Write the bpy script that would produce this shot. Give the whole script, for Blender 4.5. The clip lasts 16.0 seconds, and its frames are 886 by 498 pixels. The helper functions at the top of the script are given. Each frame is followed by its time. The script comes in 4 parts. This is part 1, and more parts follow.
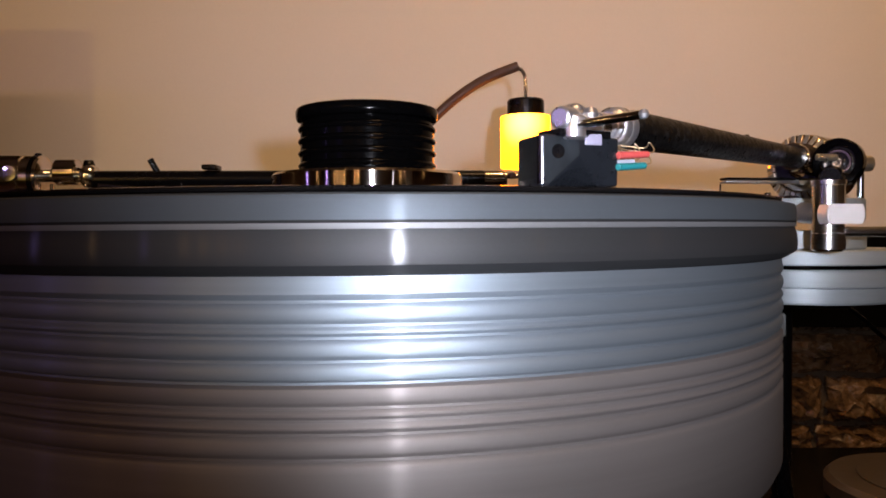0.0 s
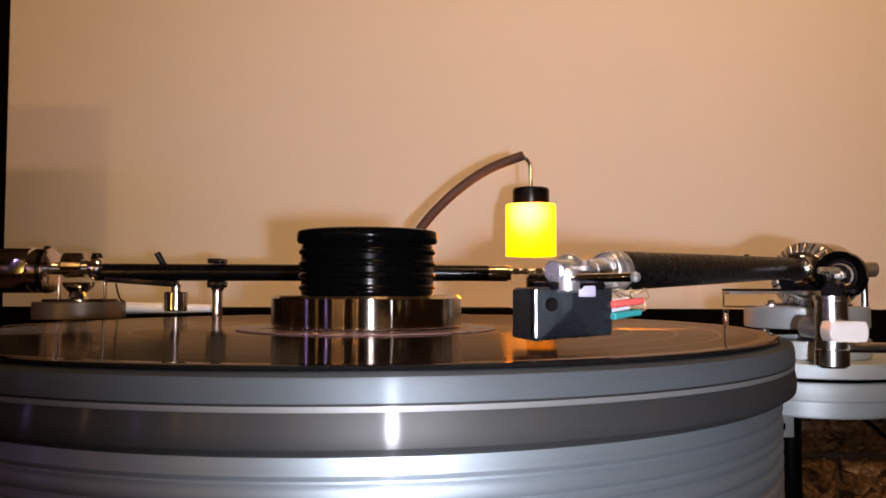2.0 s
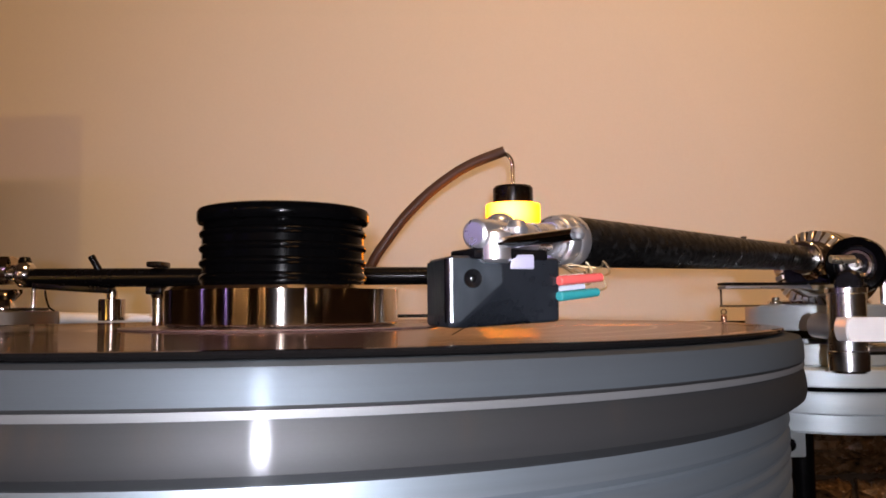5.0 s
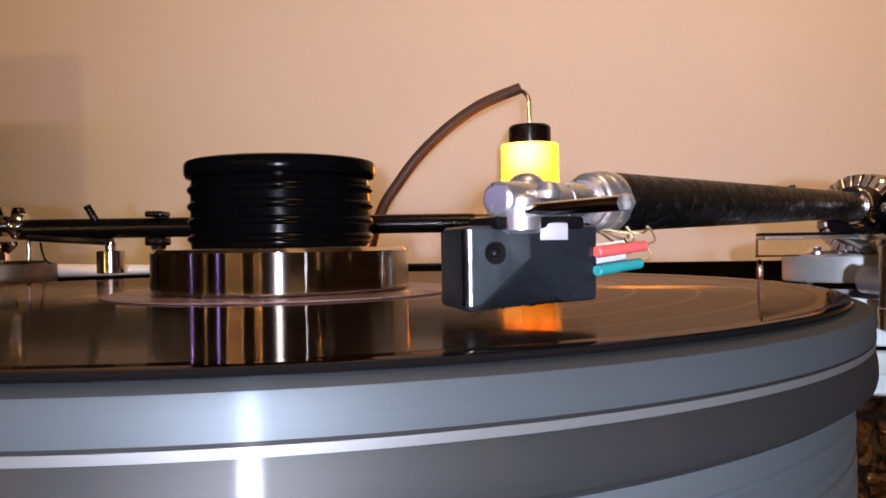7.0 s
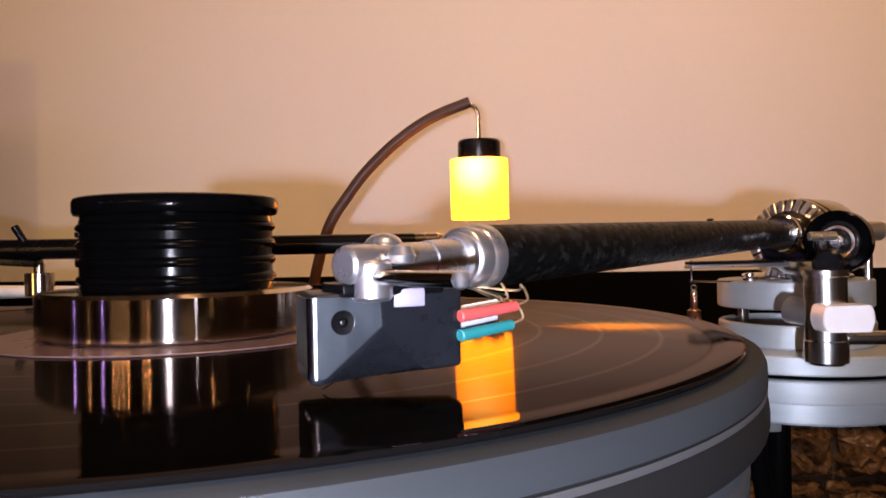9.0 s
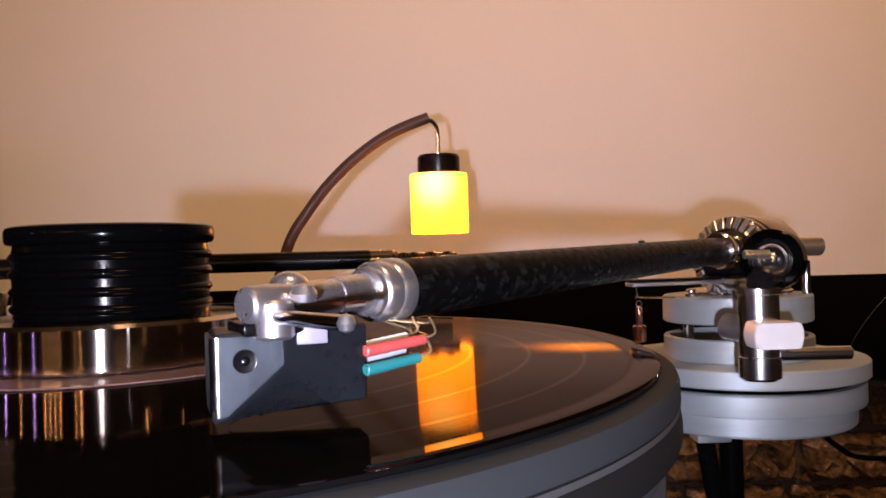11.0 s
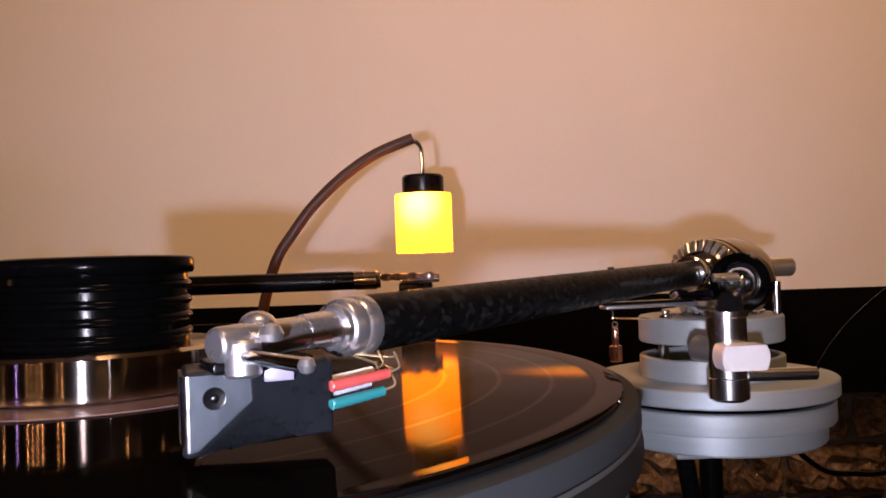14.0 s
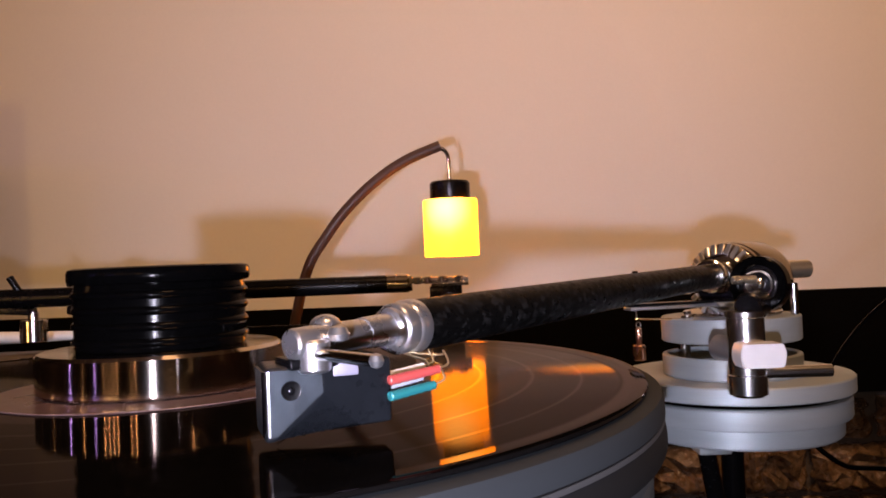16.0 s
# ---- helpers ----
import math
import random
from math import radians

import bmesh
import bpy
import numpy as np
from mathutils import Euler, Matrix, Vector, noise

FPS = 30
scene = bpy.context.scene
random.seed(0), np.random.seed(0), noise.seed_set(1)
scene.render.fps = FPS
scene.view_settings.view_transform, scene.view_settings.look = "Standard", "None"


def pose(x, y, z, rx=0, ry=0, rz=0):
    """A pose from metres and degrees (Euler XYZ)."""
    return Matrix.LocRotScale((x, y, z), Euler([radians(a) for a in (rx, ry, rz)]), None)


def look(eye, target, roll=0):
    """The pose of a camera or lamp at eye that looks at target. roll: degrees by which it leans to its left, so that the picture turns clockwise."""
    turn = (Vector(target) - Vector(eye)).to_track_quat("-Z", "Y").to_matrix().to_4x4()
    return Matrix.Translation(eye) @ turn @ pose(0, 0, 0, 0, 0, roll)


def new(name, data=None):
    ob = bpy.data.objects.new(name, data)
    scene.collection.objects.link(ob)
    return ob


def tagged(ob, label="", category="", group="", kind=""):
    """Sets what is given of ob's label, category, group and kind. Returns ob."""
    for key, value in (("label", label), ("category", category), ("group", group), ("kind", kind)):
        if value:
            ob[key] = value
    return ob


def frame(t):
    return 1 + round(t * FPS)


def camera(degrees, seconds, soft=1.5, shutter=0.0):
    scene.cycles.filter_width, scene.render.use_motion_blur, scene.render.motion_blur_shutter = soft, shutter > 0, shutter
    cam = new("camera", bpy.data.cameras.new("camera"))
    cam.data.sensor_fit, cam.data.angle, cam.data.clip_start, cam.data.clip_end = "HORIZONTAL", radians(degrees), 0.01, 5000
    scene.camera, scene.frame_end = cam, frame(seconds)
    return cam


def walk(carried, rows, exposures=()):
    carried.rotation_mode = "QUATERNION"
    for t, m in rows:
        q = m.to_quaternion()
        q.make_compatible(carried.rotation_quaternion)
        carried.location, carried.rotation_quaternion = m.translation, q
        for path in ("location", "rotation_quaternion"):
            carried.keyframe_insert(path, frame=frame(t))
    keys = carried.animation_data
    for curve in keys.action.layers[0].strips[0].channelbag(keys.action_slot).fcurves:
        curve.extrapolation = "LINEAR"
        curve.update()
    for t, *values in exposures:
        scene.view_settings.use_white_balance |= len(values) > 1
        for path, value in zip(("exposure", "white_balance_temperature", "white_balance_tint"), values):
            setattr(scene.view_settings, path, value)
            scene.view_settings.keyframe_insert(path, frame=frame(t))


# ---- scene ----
cam = camera(58.58, 16.0, soft=1.7)
# seconds, place in metres, tilt, roll and yaw in degrees
ROWS = [
    (0.0, 0.0325, -0.3132, 0.9908, 88.63, 0.38, 0.52),
    (0.5, 0.0353, -0.3158, 1.0102, 87.73, 0.18, 1.50),
    (1.0, 0.0358, -0.3116, 1.0171, 89.61, -0.10, 0.98),
    (1.5, 0.0366, -0.3089, 1.0160, 91.65, -0.24, 0.91),
    (2.0, 0.0372, -0.3141, 1.0167, 92.69, -0.05, 1.30),
    (2.5, 0.0371, -0.3138, 1.0140, 92.60, 0.23, 1.27),
    (3.0, 0.0394, -0.3194, 1.0142, 93.06, 0.00, 1.75),
    (3.5, 0.0445, -0.3238, 1.0142, 93.48, 0.16, 1.85),
    (4.0, 0.0482, -0.3161, 1.0135, 93.50, 0.30, 1.37),
    (4.5, 0.0506, -0.2920, 1.0128, 93.85, 0.31, 1.05),
    (5.0, 0.0607, -0.2585, 1.0060, 94.26, 0.47, 1.85),
    (7.5, 0.0591, -0.2294, 1.0156, 89.10, 0.99, 2.79),
    (8.0, 0.0623, -0.2246, 1.0180, 89.10, 0.95, 2.51),
    (8.5, 0.0668, -0.2243, 1.0226, 89.46, 0.83, 2.28),
    (9.0, 0.0801, -0.2241, 1.0237, 89.71, 1.14, 1.18),
    (9.5, 0.0921, -0.2246, 1.0247, 89.74, 1.37, -0.08),
    (12.0, 0.0941, -0.2293, 1.0299, 90.54, 1.71, -0.49),
    (12.5, 0.0971, -0.2298, 1.0303, 90.65, 1.69, -0.62),
    (13.0, 0.0933, -0.2328, 1.0325, 90.76, 1.95, -0.26),
    (13.5, 0.0963, -0.2345, 1.0332, 90.91, 2.09, -0.60),
    (14.0, 0.0989, -0.2354, 1.0334, 91.03, 2.00, -0.95),
    (14.5, 0.0941, -0.2379, 1.0333, 90.75, 2.17, -0.04),
    (15.0, 0.0924, -0.2440, 1.0327, 90.77, 1.93, -0.17),
    (15.5, 0.0977, -0.2493, 1.0317, 91.02, 1.87, -0.22),
    (16.0, 0.0936, -0.2546, 1.0350, 91.19, 2.38, 0.52),
]
walk(cam, [(t, pose(x, y, z, rx, ry, rz)) for t, x, y, z, rx, ry, rz in ROWS],
     [(0.0, -0.22, 6450, 10), (0.8, 0.0, 6600, 10), (3.0, 0.02, 6850, 10), (5.0, 0.0, 6650, 10), (7.4, 0.22, 6250, 12), (8.6, 0.22, 6250, 15), (11.8, -0.02, 6320, 21), (16.0, -0.06, 6320, 21)])

# ---- world and lights ----
world = bpy.data.worlds.new("world")
scene.world = world
world.use_nodes = True
world.node_tree.nodes["Background"].inputs[0].default_value = (0.9, 0.6, 0.4, 1)
world.node_tree.nodes["Background"].inputs[1].default_value = 0.004
scene.view_settings.exposure = 0.0

WARM = (1.0, 0.53, 0.20)


def lamp(name, eye, target, watts, colour, size, shape="DISK"):
    data = bpy.data.lights.new(name, "AREA")
    data.shape, data.size, data.energy, data.color = shape, size, watts, colour
    ob = new(name, data)
    ob.matrix_world = look(eye, target)
    return ob


def spot(name, eye, target, watts, colour, angle, blend, radius):
    data = bpy.data.lights.new(name, "SPOT")
    data.energy, data.color, data.spot_size, data.spot_blend, data.shadow_soft_size = watts, colour, radians(angle), blend, radius
    ob = new(name, data)
    ob.matrix_world = look(eye, target)
    return ob


# the small white torch that is held behind the lens
spot("torch_light", (0.066, -0.350, 1.007), (0.10, 0.74, 1.14), 11.6, (0.88, 0.87, 1.0), 74, 1.0, 0.006)
# a warm ceiling lamp
lamp("ceiling_light", (0.34, -0.45, 2.54), (0.32, 0.75, 1.28), 9.3, (1.0, 0.56, 0.245), 0.35).data.spread = radians(110)
# small warm lamps round the viewer's side of the room: bearing in degrees, distance, height, watts
for k, (bearing, far, high, watts) in enumerate(((-92, 1.80, 1.42, 0.10), (-54, 1.85, 1.40, 0.28), (-33, 1.88, 1.40, 0.40), (-29, 1.92, 1.42, 0.42), (-25, 2.02, 1.44, 0.45),
                                                 (-21, 2.05, 1.40, 0.35), (-9, 2.15, 1.48, 0.40), (-5, 2.18, 1.42, 0.45), (44, 1.90, 1.42, 0.35), (74, 1.90, 1.44, 0.20))):
    place = (far * math.sin(radians(bearing)), -far * math.cos(radians(bearing)), high)
    lamp("room_light", place, (0.0, 0.0, 1.0), 2.2 * watts, WARM, 0.042)
# warm spot added low behind the viewer; throws the unseen box's shadow on screen
spot("side_light", (-0.86, -1.36, 0.92), (-0.45, 0.77, 1.30), 13, (1.0, 0.60, 0.13), 40, 1.0, 0.02)
lamp("violet_light", (-1.74, -0.70, 1.30), (0.0, 0.0, 1.0), 0.75, (0.50, 0.34, 1.0), 0.05)
lamp("violet_light", (-1.26, -1.42, 1.30), (0.0, 0.0, 1.0), 0.60, (0.50, 0.34, 1.0), 0.05)


# ---- materials ----
def mat(name, col, rough=0.5, metal=0.0, var=0.12, scale=150.0, bump=0.0, bscale=None, stretch=(1, 1, 1), aniso=0.0,
        turn=0.0, spec=0.5, coat=0.0, rvar=0.06, big=8.0, placed=False):
    m = bpy.data.materials.new(name)
    m.use_nodes = True
    nt = m.node_tree
    b = nt.nodes["Principled BSDF"]
    co = nt.nodes.new("ShaderNodeNewGeometry" if placed else "ShaderNodeTexCoord")
    where = co.outputs["Position" if placed else "Object"]
    mp = nt.nodes.new("ShaderNodeMapping")
    mp.inputs["Scale"].default_value = stretch
    nt.links.new(where, mp.inputs[0])
    fine = nt.nodes.new("ShaderNodeTexNoise")
    fine.inputs["Scale"].default_value, fine.inputs["Detail"].default_value = scale, 4
    nt.links.new(mp.outputs[0], fine.inputs["Vector"])
    wide = nt.nodes.new("ShaderNodeTexNoise")
    wide.inputs["Scale"].default_value, wide.inputs["Detail"].default_value = big, 2
    nt.links.new(where, wide.inputs["Vector"])
    add = nt.nodes.new("ShaderNodeMath")
    add.operation = "ADD"
    nt.links.new(fine.outputs[0], add.inputs[0])
    nt.links.new(wide.outputs[0], add.inputs[1])
    ramp = nt.nodes.new("ShaderNodeMapRange")
    ramp.inputs["From Min"].default_value, ramp.inputs["From Max"].default_value = 0.6, 1.4
    ramp.inputs["To Min"].default_value, ramp.inputs["To Max"].default_value = 1 - var, 1 + var
    nt.links.new(add.outputs[0], ramp.inputs["Value"])
    mul = nt.nodes.new("ShaderNodeVectorMath")
    mul.operation = "SCALE"
    mul.inputs[0].default_value = col
    nt.links.new(ramp.outputs[0], mul.inputs["Scale"])
    nt.links.new(mul.outputs[0], b.inputs["Base Color"])
    rr = nt.nodes.new("ShaderNodeMapRange")
    rr.inputs["From Min"].default_value, rr.inputs["From Max"].default_value = 0.6, 1.4
    rr.inputs["To Min"].default_value, rr.inputs["To Max"].default_value = max(0.02, rough - rvar), rough + rvar
    nt.links.new(add.outputs[0], rr.inputs["Value"])
    nt.links.new(rr.outputs[0], b.inputs["Roughness"])
    b.inputs["Metallic"].default_value = metal
    b.inputs["Specular IOR Level"].default_value = spec
    b.inputs["Coat Weight"].default_value = coat
    if aniso:
        tan = nt.nodes.new("ShaderNodeTangent")
        tan.direction_type, tan.axis = "RADIAL", "Z"
        nt.links.new(tan.outputs[0], b.inputs["Tangent"])
        b.inputs["Anisotropic"].default_value = aniso
        b.inputs["Anisotropic Rotation"].default_value = turn
    if bump:
        bn = nt.nodes.new("ShaderNodeTexNoise")
        bn.inputs["Scale"].default_value, bn.inputs["Detail"].default_value = bscale or scale, 5
        nt.links.new(mp.outputs[0], bn.inputs["Vector"])
        bp = nt.nodes.new("ShaderNodeBump")
        bp.inputs["Strength"].default_value = 1.0
        bp.inputs["Distance"].default_value = bump
        nt.links.new(bn.outputs[0], bp.inputs["Height"])
        nt.links.new(bp.outputs[0], b.inputs["Normal"])
    return m


def turned(name, body, broad, narrow, rough=0.62, fine=0.30, pull=0.776, stretch=(0.15, 0.15, 9), var=0.12, tint=(0.93, 0.97, 1.0)):
    """Lathe-turned aluminium: a dull body, a broad sheen and a fine streak across the turning marks."""
    m = mat(name, [body * q for q in tint], 0.7, 0.0, var, 40, 0.00002, 700, stretch, spec=0.1)
    nt = m.node_tree
    out = nt.nodes["Material Output"]
    tan = nt.nodes.new("ShaderNodeTangent")
    tan.direction_type, tan.axis = "RADIAL", "Z"
    last = nt.nodes["Principled BSDF"].outputs[0]
    ramp = next(n for n in nt.nodes if n.bl_idname == "ShaderNodeMapRange")
    for weight, r, stretch_by in ((broad, rough, 0.35), (narrow, fine, pull)):
        g = nt.nodes.new("ShaderNodeBsdfAnisotropic")
        g.inputs["Roughness"].default_value = r
        g.inputs["Anisotropy"].default_value = stretch_by
        nt.links.new(tan.outputs[0], g.inputs["Tangent"])
        mul = nt.nodes.new("ShaderNodeVectorMath")
        mul.operation = "SCALE"
        mul.inputs[0].default_value = [weight * q for q in tint]
        nt.links.new(ramp.outputs[0], mul.inputs["Scale"])
        nt.links.new(mul.outputs[0], g.inputs["Color"])
        add = nt.nodes.new("ShaderNodeAddShader")
        nt.links.new(last, add.inputs[0])
        nt.links.new(g.outputs[0], add.inputs[1])
        last = add.outputs[0]
    nt.links.new(last, out.inputs["Surface"])
    return m


ALU = turned("satin_aluminium", 0.18, 0.27, 0.002, 0.60, stretch=(1, 1, 6), var=0.10, tint=(0.86, 0.97, 1.0))
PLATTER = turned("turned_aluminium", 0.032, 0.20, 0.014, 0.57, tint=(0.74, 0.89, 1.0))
# same metal as PLATTER with the brown shade below put into its colour
LOWER = turned("shaded_turned_aluminium", 0.042, 0.085, 0.008, tint=(1.0, 0.93, 0.88))
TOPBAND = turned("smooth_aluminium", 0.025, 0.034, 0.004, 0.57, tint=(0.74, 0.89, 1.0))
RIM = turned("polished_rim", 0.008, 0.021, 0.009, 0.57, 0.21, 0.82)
GROOVE = turned("bright_groove", 0.04, 0.09, 0.008)
# aluminium away from the torch; its dim warm shade is in the colour
DIM_ALU = mat("dim_aluminium", (0.10, 0.083, 0.066), 0.42, 0.4, 0.1, 80, 0.00004, 900)
CHROME = mat("bright_aluminium", (0.66, 0.67, 0.70), 0.30, 0.95, 0.06, 120, 0.00001, 900, rvar=0.06)
STEEL = mat("polished_steel", (0.70, 0.68, 0.66), 0.10, 1.0, 0.06, 120, rvar=0.03)
PUCK = mat("turned_steel", (0.58, 0.52, 0.46), 0.105, 1.0, 0.03, 60, 0.0, 600, aniso=1.0, turn=0.25, rvar=0.01)
# chrome with the dim brown room's reflection put into its colour
DRUM = mat("dim_chrome", (0.50, 0.44, 0.38), 0.13, 1.0, 0.06, 120, rvar=0.03)
PILLAR = mat("brushed_steel", (0.70, 0.69, 0.68), 0.20, 1.0, 0.05, 120, rvar=0.03)
TRIM = mat("pale_polished_brass", (0.86, 0.78, 0.62), 0.29, 0.95, 0.06, 200)
COPPER = mat("copper_weight", (0.55, 0.30, 0.20), 0.30, 1.0, 0.1, 300)
BLACK = mat("black_anodised", (0.0025, 0.0025, 0.003), 0.24, 0.0, 0.3, 300, 0.00002, 1200, spec=0.16)
RUBBER = mat("black_rubber", (0.0009, 0.0009, 0.0010), 0.15, 0.0, 0.3, 250, 0.00002, 900, spec=0.028, rvar=0.03)


def vinyl():
    """Grooved vinyl: a dark body under a gloss that grows towards grazing views."""
    m = bpy.data.materials.new("record_vinyl")
    m.use_nodes = True
    nt = m.node_tree
    nt.nodes.remove(nt.nodes["Principled BSDF"])
    out = nt.nodes["Material Output"]
    body = nt.nodes.new("ShaderNodeBsdfDiffuse")
    body.inputs["Color"].default_value = (0.003, 0.0028, 0.0028, 1)
    gloss = nt.nodes.new("ShaderNodeBsdfAnisotropic")
    gloss.inputs["Color"].default_value = (1.0, 0.86, 0.79, 1)
    gloss.inputs["Anisotropy"].default_value = 0.25
    tan = nt.nodes.new("ShaderNodeTangent")
    tan.direction_type, tan.axis = "RADIAL", "Z"
    nt.links.new(tan.outputs[0], gloss.inputs["Tangent"])
    lw = nt.nodes.new("ShaderNodeLayerWeight")
    lw.inputs["Blend"].default_value = 0.5
    fr = nt.nodes.new("ShaderNodeFloatCurve")
    pts = fr.mapping.curves[0].points
    pts[0].location, pts[1].location = (0.0, 0.012), (1.0, 0.75)
    for at_facing, share in ((0.60, 0.015), (0.76, 0.034), (0.84, 0.086), (0.88, 0.145), (0.915, 0.20), (0.955, 0.40)):
        pts.new(at_facing, share)
    fr.mapping.update()
    nt.links.new(lw.outputs["Facing"], fr.inputs["Value"])
    mix = nt.nodes.new("ShaderNodeMixShader")
    nt.links.new(fr.outputs[0], mix.inputs[0])
    nt.links.new(body.outputs[0], mix.inputs[1])
    nt.links.new(gloss.outputs[0], mix.inputs[2])
    co = nt.nodes.new("ShaderNodeTexCoord")
    flat = nt.nodes.new("ShaderNodeVectorMath")
    flat.operation = "MULTIPLY"
    flat.inputs[1].default_value = (1, 1, 0)
    nt.links.new(co.outputs["Object"], flat.inputs[0])
    ln = nt.nodes.new("ShaderNodeVectorMath")
    ln.operation = "LENGTH"
    nt.links.new(flat.outputs[0], ln.inputs[0])
    sc = nt.nodes.new("ShaderNodeMath")
    sc.operation = "MULTIPLY"
    sc.inputs[1].default_value = 1 / 0.16
    nt.links.new(ln.outputs["Value"], sc.inputs[0])
    # smooth lands between the tracks, fine grooves elsewhere
    ramp = nt.nodes.new("ShaderNodeValToRGB")
    nt.links.new(sc.outputs[0], ramp.inputs[0])
    grey = lambda v: (v, v, v, 1)
    el = ramp.color_ramp.elements
    el[0].position, el[0].color = 0.0, grey(0.05)
    el[1].position, el[1].color = 0.372, grey(0.05)
    stops = [(0.0608, 0.062)]
    for r in (0.0740, 0.0880, 0.1020, 0.1180, 0.1325):
        stops += [(r - 0.0007, 0.062), (r - 0.0002, 0.045), (r + 0.0002, 0.045), (r + 0.0007, 0.062)]
    for r, v in stops + [(0.1438, 0.062), (0.1446, 0.045)]:
        el.new(r / 0.16).color = grey(v)
    # the lands are the smoothest and mirror the most
    gain = nt.nodes.new("ShaderNodeMapRange")
    gain.inputs["From Min"].default_value, gain.inputs["From Max"].default_value = 0.045, 0.062
    gain.inputs["To Min"].default_value, gain.inputs["To Max"].default_value = 1.55, 1.0
    nt.links.new(ramp.outputs[0], gain.inputs["Value"])
    weight = nt.nodes.new("ShaderNodeMath")
    weight.operation = "MULTIPLY"
    weight.use_clamp = True
    nt.links.new(fr.outputs[0], weight.inputs[0])
    nt.links.new(gain.outputs[0], weight.inputs[1])
    nt.links.new(weight.outputs[0], mix.inputs[0])
    rn = nt.nodes.new("ShaderNodeTexNoise")
    rn.noise_dimensions = "1D"
    rn.inputs["Scale"].default_value, rn.inputs["Detail"].default_value = 900, 3
    nt.links.new(ln.outputs["Value"], rn.inputs["W"])
    rm = nt.nodes.new("ShaderNodeMath")
    rm.operation = "MULTIPLY_ADD"
    rm.inputs[1].default_value, rm.inputs[2].default_value = 0.06, -0.03
    nt.links.new(rn.outputs[0], rm.inputs[0])
    ra = nt.nodes.new("ShaderNodeMath")
    ra.operation = "ADD"
    ra.use_clamp = True
    nt.links.new(ramp.outputs[0], ra.inputs[0])
    nt.links.new(rm.outputs[0], ra.inputs[1])
    nt.links.new(ra.outputs[0], gloss.inputs["Roughness"])
    # the groove walls lean inwards and glint at low angles, none past the lead-in
    out_dir = nt.nodes.new("ShaderNodeVectorMath")
    out_dir.operation = "NORMALIZE"
    nt.links.new(flat.outputs[0], out_dir.inputs[0])
    played = nt.nodes.new("ShaderNodeMapRange")
    played.inputs["From Min"].default_value, played.inputs["From Max"].default_value = 0.1440, 0.1430
    played.inputs["To Min"].default_value, played.inputs["To Max"].default_value = 0.0, 0.070
    nt.links.new(ln.outputs["Value"], played.inputs["Value"])
    low = nt.nodes.new("ShaderNodeMapRange")
    low.inputs["From Min"].default_value, low.inputs["From Max"].default_value = 0.83, 0.875
    nt.links.new(lw.outputs["Facing"], low.inputs["Value"])
    share = nt.nodes.new("ShaderNodeMath")
    share.operation = "MULTIPLY"
    nt.links.new(played.outputs[0], share.inputs[0])
    nt.links.new(low.outputs[0], share.inputs[1])
    slope = nt.nodes.new("ShaderNodeVectorMath")
    slope.operation = "MULTIPLY_ADD"
    slope.inputs[1].default_value, slope.inputs[2].default_value = (-0.95, -0.95, 0), (0, 0, 1)
    nt.links.new(out_dir.outputs[0], slope.inputs[0])
    unit = nt.nodes.new("ShaderNodeVectorMath")
    unit.operation = "NORMALIZE"
    nt.links.new(slope.outputs[0], unit.inputs[0])
    wall = nt.nodes.new("ShaderNodeBsdfAnisotropic")
    wall.distribution = "BECKMANN"
    wall.inputs["Roughness"].default_value = 0.23
    wall.inputs["Anisotropy"].default_value = 0.55
    nt.links.new(share.outputs[0], wall.inputs["Color"])
    nt.links.new(unit.outputs[0], wall.inputs["Normal"])
    nt.links.new(tan.outputs[0], wall.inputs["Tangent"])
    both = nt.nodes.new("ShaderNodeAddShader")
    nt.links.new(mix.outputs[0], both.inputs[0])
    nt.links.new(wall.outputs[0], both.inputs[1])
    last = both.outputs[0]
    nt.links.new(last, out.inputs["Surface"])
    return m


VINYL = vinyl()
TABLE = mat("black_gloss_table", (0.005, 0.005, 0.005), 0.22, 0.0, 0.3, 60, 0.00002, 400, spec=0.2)
VELVET = mat("black_velvet", (0.0025, 0.0025, 0.0025), 0.95, 0.0, 0.4, 400, 0.0003, 900, spec=0.02)
SCREEN = mat("white_screen_cloth", (0.80, 0.78, 0.76), 0.55, 0.0, 0.02, 300, 0.00005, 1500, spec=0.25, big=3)
PLASTER = mat("plaster", (0.17, 0.13, 0.10), 0.8, 0.0, 0.1, 30, 0.001, 40)
PALE = mat("cream_ceiling_paint", (0.36, 0.33, 0.28), 0.8, 0.0, 0.06, 30, 0.0005, 60)
FLOOR = mat("dark_wood_floor", (0.12, 0.07, 0.04), 0.4, 0.0, 0.3, 20, 0.0005, 60, (8, 1, 1))
STONE = mat("rough_brown_stone", (0.115, 0.071, 0.036), 0.24, 0.0, 0.95, 110, 0.006, 90, big=22, rvar=0.2, placed=True)
MORTAR = mat("dark_mortar", (0.06, 0.045, 0.03), 0.9, 0.0, 0.3, 80, 0.004, 90)
GREYBODY = mat("grey_stone_composite", (0.008, 0.0095, 0.012), 0.30, 0.1, 0.25, 500, 0.00008, 700, big=60, spec=0.24)
WHITEP = mat("white_plastic", (0.82, 0.80, 0.78), 0.35, 0.0, 0.04, 200)
REDTUBE = mat("red_sleeve", (0.40, 0.06, 0.055), 0.45, 0.0, 0.1, 300)
TEALTUBE = mat("teal_sleeve", (0.012, 0.15, 0.16), 0.45, 0.0, 0.1, 300)
